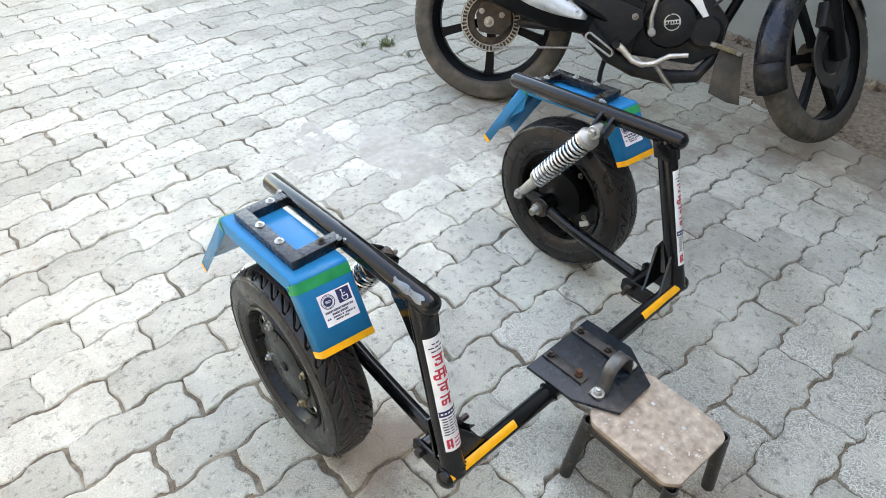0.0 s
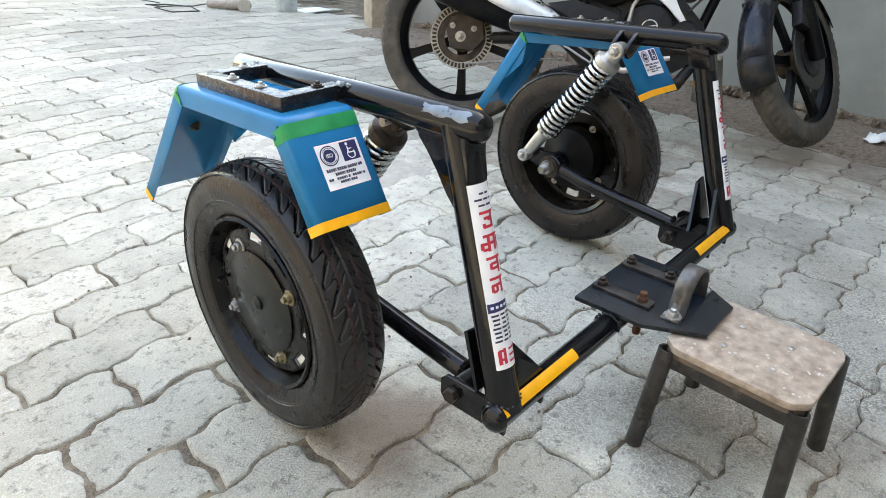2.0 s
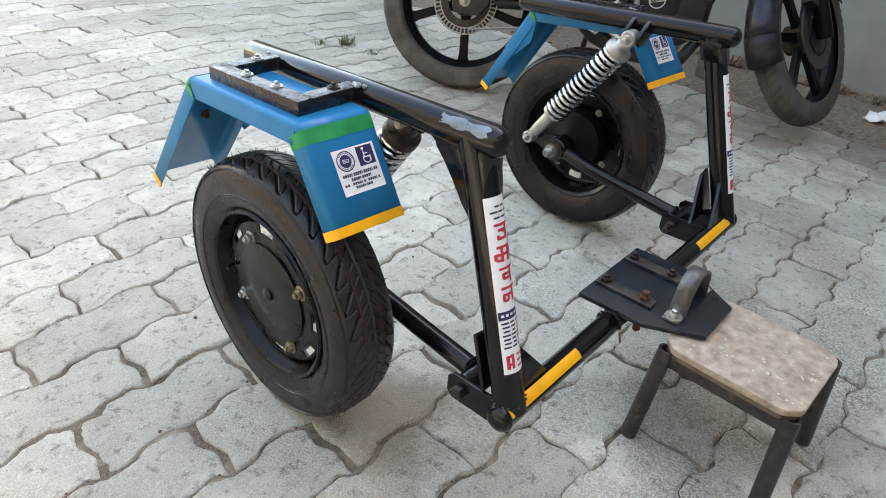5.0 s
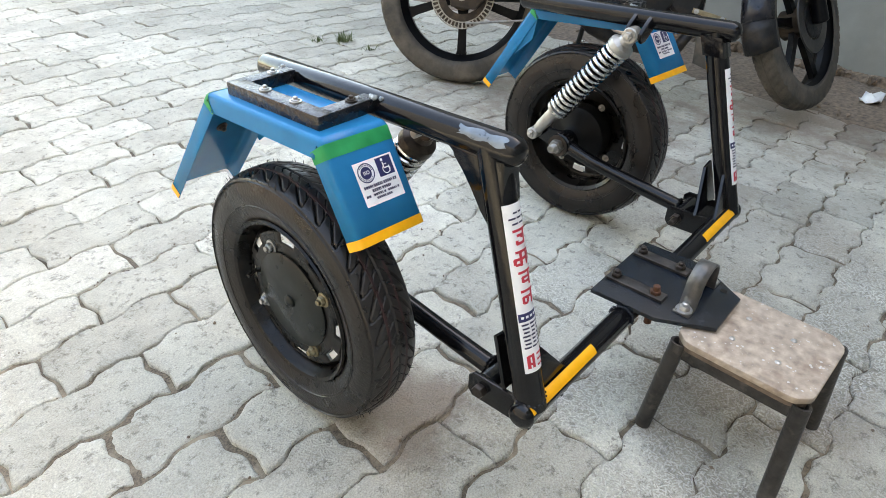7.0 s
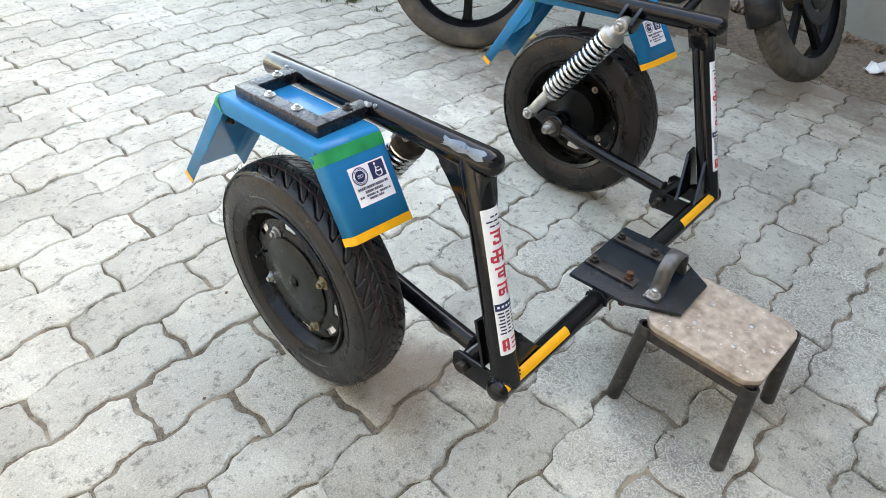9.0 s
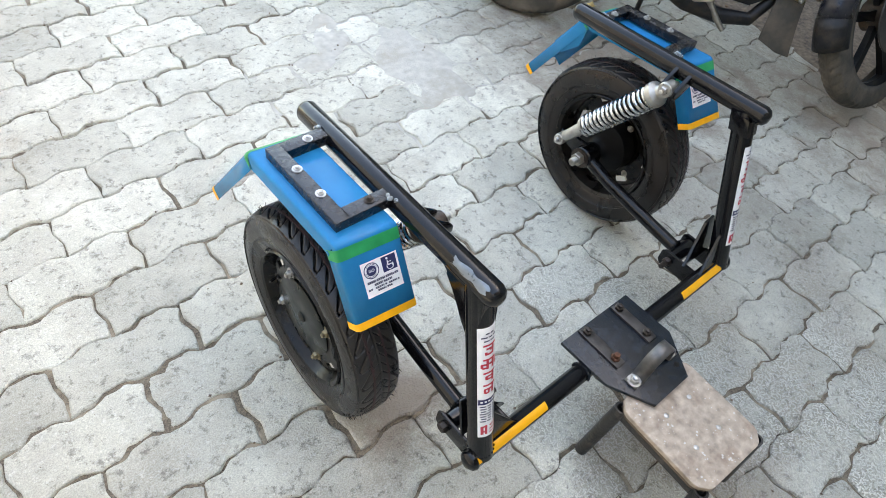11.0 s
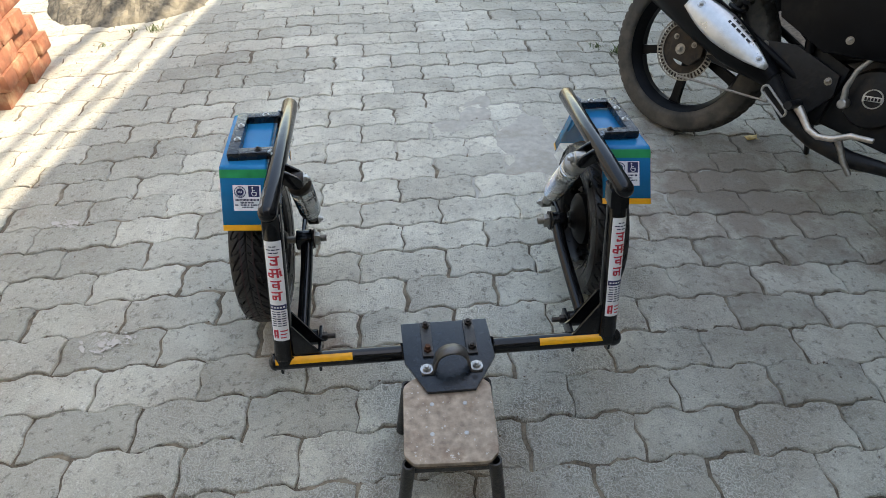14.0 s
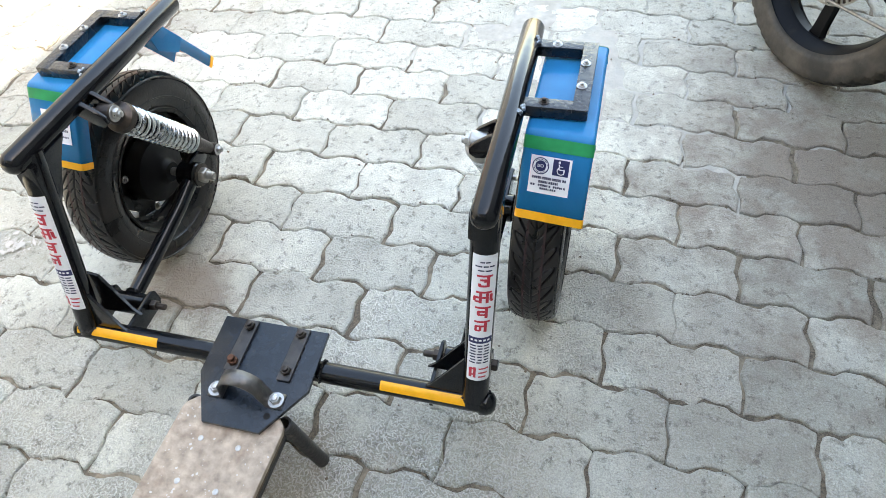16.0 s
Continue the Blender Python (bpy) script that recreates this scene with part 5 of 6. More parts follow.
for i in range(15):
    t = i / 14
    d = 0.165 + 0.335 * t
    rad = 0.082 - 0.030 * max(0, (d - 0.31) / 0.20)
    wide = 38 * math.sin(math.pi * min(0.985, max(0.10, t * 0.9 + 0.09))) ** 0.55
    row = []
    for k in range(11):
        g = radians(-wide + 2 * wide * k / 10 + 5)
        row.append(bm.verts.new(s0 + sd * d + (side * math.cos(g) + wv * math.sin(g)) * rad))
    rows.append(row)
for p, q in zip(rows, rows[1:]):
    for k in range(10):
        bm.faces.new((p[k], q[k], q[k + 1], p[k + 1]))
part("heat_shield", bm, m_shield, sil, "brushed metal heat shield", thick=0.002)
# dark strips on the shield paint the shade inside vent slots
for j in range(2):
    for i in range(8):
        bm = B()
        d = 0.235 + 0.022 * i
        rad = 0.0838 - 0.030 * max(0, (d - 0.31) / 0.20)
        patch(bm, s0, sd, side * math.cos(radians(12 + 13 * j)) + wv * math.sin(radians(12 + 13 * j)) * (1 if wv.z > 0 else -1), rad, 3, d, d + 0.017, 2)
        part("painted_slot", bm, m_engine, sil)
for d, rad in ((0.205, 0.083), (0.462, 0.0595)):
    bm = B()
    bolt(bm, s0 + sd * d + side * (rad - 0.001), side, 0.009, 0.005)
    part("bolt", bm, m_zinc, sil)
bm = B()
tube(bm, [s1 - sd * 0.02, (0.395, -0.118, 0.285), (0.45, -0.105, 0.235), (0.54, -0.085, 0.196), (0.655, -0.07, 0.18), (0.755, -0.05, 0.19), (0.80, -0.02, 0.25), (0.815, 0, 0.40)],
     [0.029, 0.028, 0.027, 0.027, 0.026, 0.022, 0.019, 0.018], 16)
part("exhaust_pipe", bm, m_engine, bike, "dusty dark exhaust pipe")
# rear mudguard, tail and number hanger
bm = B()
rows = []
for i in range(13):
    g = radians(35 + 120 * i / 12)
    row = []
    for k in range(7):
        t = -1 + 2 * k / 6
        r = WR + 0.052 - 0.028 * abs(t) ** 3
        row.append(bm.verts.new((r * math.cos(g), t * 0.075, WR + r * math.sin(g) + 0.02)))
    rows.append(row)
for p, q in zip(rows, rows[1:]):
    for k in range(6):
        bm.faces.new((p[k], q[k], q[k + 1], p[k + 1]))
part("rear_mudguard", bm, m_bikeblack, bike, "", thick=0.003)
bm = B()
tube(bm, [(-0.30, 0, 0.78), (-0.38, -0.01, 0.70), (-0.45, -0.01, 0.60), (-0.49, -0.01, 0.535)], [0.05, 0.042, 0.034, 0.018], 12)
part("tail_flap", bm, m_bikeblack, bike, "black rear flap hanging behind the wheel")
bm = B()
prism(bm, [(-0.35, 0.75), (-0.1, 0.66), (0.1, 0.62), (0.35, 0.60), (0.5, 0.64), (0.5, 0.84), (-0.1, 0.86), (-0.35, 0.86)], (0, 0, 0), (1, 0, 0), (0, 0, 1), 0.20, 0.03)
part("seat_unit", bm, m_bikeblack, bike, "black side panels and seat base")
bm = B()
prism(bm, [(0.24, 0.62), (0.30, 0.50), (0.46, 0.445), (0.62, 0.47), (0.70, 0.56), (0.72, 0.66), (0.5, 0.70)], (0, -0.10, 0), (1, 0, 0), (0, 0, 1), 0.05, 0.015)
part("side_panel", bm, m_bikeblack, bike)
bm = B()
bolt(bm, (0.517, -0.125, 0.500), (0, -1, 0), 0.008, 0.005)
part("bolt", bm, m_steel, bike)
bm = B()
prism(bm, [(0.50, 0.70), (0.62, 0.64), (0.95, 0.66), (1.06, 0.78), (1.0, 0.98), (0.6, 0.98), (0.48, 0.85)], (0, 0, 0), (1, 0, 0), (0, 0, 1), 0.26, 0.05)
part("fuel_tank", bm, m_bikeblue, bike, "dark glossy fuel tank")
# rear shock absorbers
for y in (-0.105, 0.105):
    bm = B()
    cyl(bm, (0.10, y, WR + 0.06), (0.23, y, 0.70), 0.012, 12)
    sh = part("rear_shock", bm, m_engine, bike)
    bm = B()
    spring(bm, (0.125, y, WR + 0.12), (0.222, y, 0.66), 0.025, 0.006, 9)
    part("spring", bm, m_engine, sh)
# frame tubes
for y in (-0.09, 0.09):
    bm = B()
    tube(bm, [(0.44, y, 0.33), (0.40, y, 0.48), (0.30, y, 0.62), (-0.1, y, 0.72)], 0.016, 12)
    part("frame_tube", bm, m_bikeblack, bike)
    bm = B()
    tube(bm, [(0.44, y, 0.34), (0.30, y * 1.3, 0.40), (0.12, y * 1.3, 0.47)], 0.012, 10)
    part("frame_tube", bm, m_bikeblack, bike)
bm = B()
tube(bm, [(0.98, 0, 0.80), (0.90, 0, 0.62), (0.84, 0, 0.45), (0.79, 0, 0.30)], 0.017, 14)
part("down_tube", bm, m_bikeblack, bike)
# footrest plate
bm = B()
prism(bm, [(0.26, 0.42), (0.38, 0.44), (0.53, 0.40), (0.54, 0.34), (0.49, 0.26), (0.44, 0.27), (0.34, 0.37)], (0, -0.098, 0), (1, 0, 0), (0, 0, 1), 0.016, 0.004)
part("footrest_plate", bm, m_engine, bike)
bm = B()
bolt(bm, (0.508, -0.106, 0.374), (0, -1, 0), 0.008, 0.006)
part("bolt", bm, m_steel, bike)
bm = B()
bolt(bm, (0.285, -0.106, 0.412), (0, -1, 0), 0.008, 0.006)
part("bolt", bm, m_steel, bike)
# engine
bm = B()
prism(bm, [(0.43, 0.29), (0.50, 0.235), (0.74, 0.225), (0.82, 0.28), (0.82, 0.39), (0.74, 0.47), (0.54, 0.48), (0.44, 0.42)], (0, 0.03, 0), (1, 0, 0), (0, 0, 1), 0.16, 0.02)
engine = part("engine", bm, m_engine, bike, "dusty black engine with a round side cover")
bm = B()
lathe(bm, [(0.088, 0), (0.088, 0.012), (0.080, 0.024), (0.056, 0.031), (0, 0.033)], (0.632, -0.048, 0.362), (0, -1, 0), 44)
cover = part("clutch_cover", bm, m_engine, engine)
bm = B()
lathe(bm, [(0.0245, 0.031), (0.0285, 0.031), (0.0282, 0.0350), (0.0248, 0.0350), (0.0245, 0.031)], (0.635, -0.048, 0.366), (0, -1, 0), 36)
badge = part("badge", bm, m_shield, cover, "bright ring badge on the engine cover")
tilt_m = Matrix.Translation((0.635, -0.0818, 0.366)) @ Matrix.Rotation(radians(-12), 4, "Y")
bm = B()
box(bm, (0, 0, 0), (0.052, 0.004, 0.015), tilt_m, 0.001)
part("badge_band", bm, m_shield, badge)
bm = B()
for k in range(5):
    box(bm, (-0.018 + 0.009 * k, -0.0022, 0), (0.0055, 0.001, 0.0085), tilt_m)
part("print", bm, m_engine, badge, "dark printed marks")["kind"] = "stuff"
bm = B()
lathe(bm, [(0.058, 0), (0.058, 0.012), (0.048, 0.022), (0, 0.025)], (0.75, -0.048, 0.345), (0, -1, 0), 32)
part("side_cover", bm, m_engine, engine)
for k in range(9):
    bm = B()
    c = Vector((0.72, 0, 0.495)) + Vector((0.16, 0, 0.98)).normalized() * (0.020 * k)
    box(bm, (0, 0, 0), (0.16, 0.13, 0.008), Matrix.Translation(c) @ Matrix.Rotation(radians(9), 4, "Y"), 0.002)
    part("cooling_fin", bm, m_engine, engine)
bm = B()
box(bm, (0, 0, 0), (0.12, 0.10, 0.22), Matrix.Translation((0.74, 0, 0.58)) @ Matrix.Rotation(radians(9), 4, "Y"), 0.01)
part("cylinder", bm, m_engine, engine)
bm = B()
tube(bm, [(0.800, -0.082, 0.590), (0.740, -0.086, 0.572), (0.660, -0.096, 0.545), (0.605, -0.106, 0.500), (0.568, -0.108, 0.430), (0.562, -0.106, 0.375), (0.572, -0.100, 0.332)], [0.0065, 0.0065, 0.007, 0.007, 0.007, 0.0085, 0.011], 12)
cyl(bm, (0.573, -0.060, 0.329), (0.573, -0.114, 0.329), 0.014, 16, edge=0.003)
part("kick_lever", bm, m_alu, bike, "bare alloy kick-start lever")
bm = B()
prism(bm, [(0.655, 0.455), (0.685, 0.480), (0.705, 0.470), (0.725, 0.425), (0.750, 0.398), (0.730, 0.390), (0.690, 0.435)], (0, -0.075, 0), (1, 0, 0), (0, 0, 1), 0.010, 0.003)
part("lever_guard", bm, m_white, bike, "small white guard plate")
for k in range(7):
    g = radians(20 + 360 * k / 7)
    bm = B()
    bolt(bm, (0.632 + 0.082 * math.cos(g), -0.058, 0.362 + 0.082 * math.sin(g)), (0, -1, 0), 0.0055, 0.005, washer=False)
    part("bolt", bm, m_steel, engine)
# cables and hoses round the engine
for pts, r in (([(0.72, -0.05, 0.68), (0.66, -0.075, 0.60), (0.64, -0.07, 0.52), (0.68, -0.055, 0.46)], 0.005), ([(0.98, -0.03, 0.74), (0.90, -0.06, 0.60), (0.82, -0.07, 0.50), (0.76, -0.06, 0.43)], 0.0045),
               ([(0.66, -0.04, 0.66), (0.74, -0.08, 0.62), (0.84, -0.075, 0.60), (0.92, -0.04, 0.66)], 0.006), ([(0.56, -0.06, 0.60), (0.60, -0.07, 0.54), (0.66, -0.06, 0.52)], 0.012)):
    bm = B()
    tube(bm, pts, r, 8)
    part("hose", bm, m_cable, engine)
bm = B()
box(bm, (0, 0, 0), (0.10, 0.09, 0.07), Matrix.Translation((0.60, -0.02, 0.545)), 0.012)
part("carburettor", bm, m_steel, engine, "dull cast carburettor")
# brake pedal and footrests
bm = B()
tube(bm, [(0.468, -0.120, 0.276), (0.490, -0.125, 0.262), (0.525, -0.130, 0.232), (0.560, -0.132, 0.222), (0.600, -0.134, 0.232), (0.645, -0.135, 0.262), (0.705, -0.135, 0.272)],
     [0.014, 0.012, 0.010, 0.010, 0.010, 0.009, 0.008], 12)
part("brake_pedal", bm, m_pedal, bike, "bent bare alloy brake pedal")
bm = B()
tube(bm, [(0.368 + 0.014 * math.cos(radians(g)) + (0.072 if -90 < g < 90 else 0), -0.155, 0.298 + 0.014 * math.sin(radians(g)) - (0.045 if -90 < g < 90 else 0)) for g in range(-90, 270, 30)], 0.0040, 8, closed=True)
part("footrest_loop", bm, m_alu, bike, "thin bright footrest loop")
for y in (-0.21, 0.21):
    bm = B()
    tube(bm, [(0.46, y * 0.5, 0.285), (0.46, y * 0.9, 0.287)], 0.013, 12)
    part("footrest", bm, m_engine, bike)
bm = B()
tube(bm, [(0.44, 0.13, 0.22), (0.43, 0.22, 0.12), (0.43, 0.285, 0.043)], 0.010, 10)
part("side_stand", bm, m_engine, bike)
bm = B()
tube(bm, [(0.605, -0.085, 0.225), (0.65, -0.095, 0.175), (0.685, -0.10, 0.145)], [0.012, 0.010, 0.008], 10)
part("centre_stand", bm, m_steel, bike, "dusty steel stand leg")

# dusty flap under the engine and the bracket that holds it
bm = B()
prism(bm, [(0.815, 0.300), (0.893, 0.288), (0.903, 0.215), (0.925, 0.110), (0.880, 0.114), (0.812, 0.140), (0.808, 0.245)], (0, -0.055, 0), (1, 0, 0), (0, 0, 1), 0.008, 0.002)
part("mud_flap", bm, m_flap, bike, "dusty grey rubber flap behind the front wheel")
bm = B()
prism(bm, [(0.776, 0.318), (0.890, 0.292), (0.888, 0.276), (0.774, 0.302)], (0, -0.066, 0), (1, 0, 0), (0, 0, 1), 0.012, 0.003)
bracket_bar = part("flap_bracket", bm, m_brass, bike, "tan plated bracket with two bolts")
for x, z in ((0.788, 0.306), (0.876, 0.287)):
    bm = B()
    bolt(bm, (x, -0.072, z), (0, -1, 0), 0.006, 0.005)
    part("bolt", bm, m_zinc, bracket_bar)
# air box and inner panels between the wheels
bm = B()
prism(bm, [(0.20, 0.60), (0.34, 0.47), (0.46, 0.40), (0.58, 0.46), (0.74, 0.56), (0.78, 0.70), (0.40, 0.76), (0.20, 0.74)], (0, 0.0, 0), (1, 0, 0), (0, 0, 1), 0.13, 0.02)
part("air_box", bm, m_bikeblack, bike)
bm = B()
prism(bm, [(0.34, 0.30), (0.44, 0.24), (0.52, 0.23), (0.54, 0.42), (0.40, 0.46)], (0, -0.02, 0), (1, 0, 0), (0, 0, 1), 0.10, 0.015)
part("gearbox_guard", bm, m_engine, bike)

# front end, turned to its left on the steering axis
steer_axis = Vector((-0.42, 0, 0.907))
fh = Vector((BL, -0.018, WR))
pivot = fh + Vector((-0.05, 0, 0))
front_m = Matrix.Translation(pivot) @ Matrix.Rotation(radians(49), 4, steer_axis) @ Matrix.Translation(-pivot)
front = new("front_fork", bpy.data.meshes.new("front_fork"))
front.parent = bike
front.matrix_basis = front_m
fbm = B()
box(fbm, fh + Vector((-0.19, 0, 0.41)), (0.05, 0.19, 0.03), None, 0.008)
fbm.to_mesh(front.data)
fbm.free()
front.data.materials.append(m_bikeblack)
alloy_wheel(front, fh, WR - 0.004, 0.076, 6, 10, "front")
for y in (-0.085, 0.085):
    bm = B()
    cyl(bm, fh + Vector((-0.008, y, -0.02)), fh + Vector((-0.104, y, 0.205)), 0.024, 18, r2=0.026, edge=0.004)
    cyl(bm, fh + Vector((-0.100, y, 0.198)), fh + Vector((-0.108, y, 0.218)), 0.029, 18, edge=0.003)
    part("fork_leg", bm, m_bikeblack, front)
    bm = B()
    cyl(bm, fh + Vector((-0.104, y, 0.205)), fh + Vector((-0.30, y, 0.66)), 0.0155, 16)
    part("fork_tube", bm, m_fork, front, "bright chrome fork tube")
bm = B()
lathe(bm, [(0.070, 0.050), (0.110, 0.050), (0.112, 0.053), (0.110, 0.056), (0.070, 0.056), (0.070, 0.050)], fh, (0, -1, 0), 48)
part("brake_disc", bm, m_disc, front, "worn steel brake disc")
bm = B()
lathe(bm, [(0.036, 0.04), (0.062, 0.045), (0.062, 0.058), (0.03, 0.062), (0, 0.062)], fh, (0, -1, 0), 32)
part("disc_carrier", bm, m_engine, front)
bm = B()
prism(bm, [(-0.05, -0.03), (0.03, -0.04), (0.06, 0.0), (0.02, 0.05), (-0.04, 0.05)], fh + Vector((-0.075, -0.072, 0.105)), (1, 0, 0), (0, 0, 1), 0.036, 0.006)
part("brake_caliper", bm, m_engine, front)
bm = B()
tube(bm, [fh + Vector((-0.09, -0.09, 0.13)), fh + Vector((-0.15, -0.10, 0.30)), fh + Vector((-0.17, -0.08, 0.42)), fh + Vector((-0.26, -0.05, 0.6))], 0.005, 8)
part("brake_hose", bm, m_cable, front)
bm = B()
rows = []
R0 = WR + 0.010
for i in range(22):
    g = radians(38 + 150 * i / 21)
    row = []
    flare = 1 + 0.04 * max(0, (i - 16) / 5)
    for k in range(11):
        t = -1 + 2 * k / 10
        r = R0 * flare - 0.050 * abs(t) ** 2.5
        row.append(bm.verts.new(fh + Vector((r * math.cos(g), t * 0.050 * flare, r * math.sin(g) - 0.01))))
    rows.append(row)
for p, q in zip(rows, rows[1:]):
    for k in range(10):
        bm.faces.new((p[k], q[k], q[k + 1], p[k + 1]))
part("front_mudguard", bm, m_bikeblue, front, "glossy dark navy mudguard, dusty at the tip", thick=0.003)
bm = B()
rows = []
for i in range(4):
    g = radians(188 + 6 * i)
    rows.append([bm.verts.new(fh + Vector(((R0 * 1.045 - 0.05 * abs(-1 + k / 5) ** 2.5) * math.cos(g), (-1 + k / 5) * 0.054, (R0 * 1.045 - 0.05 * abs(-1 + k / 5) ** 2.5) * math.sin(g) - 0.01))) for k in range(11)])
for p, q in zip(rows, rows[1:]):
    for k in range(10):
        bm.faces.new((p[k], q[k], q[k + 1], p[k + 1]))
part("mud_flap", bm, m_engine, front, "grey dusty flap at the mudguard's end", thick=0.003)

# ---- small things about the yard ----
bm = B()
pts = []
rng = random.Random(8)
verts = [[bm.verts.new((2.05 + 0.03 * i + 0.01 * rng.random(), 0.06 - 0.022 * j + 0.008 * rng.random(), gz(2.0) + 0.010 + 0.016 * rng.random() + (0.02 if (i + j) % 3 == 0 else 0))) for j in range(4)] for i in range(5)]
for i in range(4):
    for j in range(3):
        bm.faces.new((verts[i][j], verts[i + 1][j], verts[i + 1][j + 1], verts[i][j + 1]))
tagged(part("paper_scrap", bm, m_paper, thick=0.001), "crumpled white paper scrap lying by the wall", "paper")
for x, y, w in ((1.270, 1.095, 0.045),):
    bm = B()
    vs = [[bm.verts.new((x + w * (i / 3 - 0.5) + 0.006 * rng.random(), y + w * 0.6 * (j / 2 - 0.5) + 0.006 * rng.random(), gz(x) + 0.004 + 0.012 * rng.random())) for j in range(3)] for i in range(4)]
    for i in range(3):
        for j in range(2):
            bm.faces.new((vs[i][j], vs[i + 1][j], vs[i + 1][j + 1], vs[i][j + 1]))
    tagged(part("paper_scrap", bm, m_wrapper, thick=0.001), "small crumpled yellow wrapper on the pavers", "paper")


def paint_spill(x, y, size, n, seed):
    """A scatter of thin dried drops of white paint."""
    rng = random.Random(seed)
    bm = B()
    for k in range(n):
        cx, cy = x + rng.gauss(0, size), y + rng.gauss(0, size * 0.5)
        r = rng.uniform(0.0010, 0.0032) if k > n // 10 else rng.uniform(0.005, 0.009)
        g0, m = rng.uniform(0, 3.14), 14
        pts = [(r * rng.uniform(0.35, 1.4) * math.cos(2 * math.pi * i / m) * 1.9, r * rng.uniform(0.35, 1.2) * math.sin(2 * math.pi * i / m)) for i in range(m)]
        bm.faces.new([bm.verts.new((cx + u * math.cos(g0) - v * math.sin(g0), cy + u * math.sin(g0) + v * math.cos(g0), gz(cx) + 0.0016 + 0.00002 * k)) for u, v in pts])
    tagged(part("paint_spill", bm, m_splash), "dried white paint drops on the pavers", "paint spill", group="paint spills", kind="stuff")


paint_spill(-1.113, 0.809, 0.018, 50, 51)
paint_spill(-0.835, 0.273, 0.030, 80, 52)


def weed(x, y, n, seed, h=0.05):
    rng = random.Random(seed)
    bm = B()
    for k in range(n):
        g, l = rng.uniform(0, 6.28), rng.uniform(0.4, 1) * h
        lean = rng.uniform(0.2, 0.9)
        p = Vector((x + rng.gauss(0, 0.016), y + rng.gauss(0, 0.012), gz(x) - 0.006))
        d = Vector((math.cos(g) * lean, math.sin(g) * lean, 1)).normalized()
        w = d.cross(Vector((0, 0, 1))).normalized() * rng.uniform(0.0012, 0.003)
        q = p + d * l * 0.6
        t = p + d * l + Vector((math.cos(g), math.sin(g), -0.3)) * l * 0.25
        a, b, c, e, f = (bm.verts.new(v) for v in (p - w * 0.5, p + w * 0.5, q + w, q - w, t))
        bm.faces.new((a, b, c, e))
        bm.faces.new((e, c, f))
    tagged(part("weed", bm, m_leaf), "small tuft of dry green weed between pavers", "weed", group="weeds", kind="stuff")


weed(0.99, 1.85, 70, 1, 0.06)
weed(0.90, 1.91, 30, 2, 0.04)
weed(1.00, 1.70, 24, 6, 0.035)
weed(-1.188, 2.34, 40, 4, 0.05)
weed(-1.30, 2.36, 12, 7, 0.03)
weed(-1.40, 2.20, 10, 8, 0.025)

# brick pile in the sun
rng = random.Random(14)
bm = B()
box(bm, (0, 0, 0), (0.228, 0.108, 0.072), None, 0.005)
bmesh.ops.subdivide_edges(bm, edges=bm.edges[:], cuts=1)
for v in bm.verts:
    v.co += Vector((rng.uniform(-1, 1), rng.uniform(-1, 1), rng.uniform(-1, 1))) * 0.0018
one = tagged(part("brick", bm, m_brick), "rough red clay brick in a loose pile", "brick", group="brick pile")
first = True
for lay in range(5):
    for i in range(4):
        for j in range(2):
            if lay > 2 and (i + j) % 3 == 2:
                continue
            m = Matrix.Translation((-1.66 - 0.118 * i + rng.uniform(-0.012, 0.012), 1.74 + 0.235 * j + rng.uniform(-0.012, 0.012), gz(-1.75) + 0.037 + 0.0735 * lay)) @ Matrix.Rotation(radians(90 + rng.uniform(-5, 5)), 4, "Z")
            if lay % 2:
                m = Matrix.Translation((-1.70 - 0.235 * (i // 2) + rng.uniform(-0.01, 0.01), 1.69 + 0.118 * (i % 2) + 0.235 * j, gz(-1.75) + 0.037 + 0.0735 * lay)) @ Matrix.Rotation(radians(rng.uniform(-4, 4)), 4, "Z")
            if first:
                one.matrix_basis = m
                first = False
            else:
                copy_thing(one, m)

# heap of gravel
rng = random.Random(33)
verts, faces = [], []
nx, ny = 80, 70
for i in range(nx + 1):
    for j in range(ny + 1):
        x, y = -2.15 + 1.45 * i / nx, 2.35 + 1.5 * j / ny
        d = math.hypot((x + 1.40) / 0.52, (y - 3.05) / 0.60)
        h = 0.24 * (1 - d * d) + 0.05 * noise.noise(Vector((x * 6, y * 6, 1))) + 0.022 * noise.noise(Vector((x * 22, y * 22, 3))) + 0.010 * noise.noise(Vector((x * 55, y * 55, 6)))
        verts.append((x, y, gz(x) + max(-0.03, h)))
for i in range(nx):
    for j in range(ny):
        a = i * (ny + 1) + j
        faces.append((a, a + ny + 1, a + ny + 2, a + 1))
tagged(grid_mesh("gravel_heap", verts, faces, m_gravel, None, False), "low heap of grey-brown gravel and earth on the paving", "gravel", kind="stuff")

# far things by the end of the wall
cb = thing("concrete_block", "rough tan concrete block standing behind the motorcycle", "block")
bm = B()
box(bm, (0, 0, 0.13), (0.24, 0.18, 0.26), Matrix.Translation((2.40, 3.10, gz(2.40))) @ Matrix.Rotation(radians(-25), 4, "Z"), 0.012)
part("body", bm, m_concrete, cb)

grinder = thing("angle_grinder", "dusty grey angle grinder lying on the pavers with its cable", "power tool")
gm = Matrix.Translation((1.85, 4.17, gz(1.85) + 0.035)) @ Matrix.Rotation(radians(-50), 4, "Z")
bm = B()
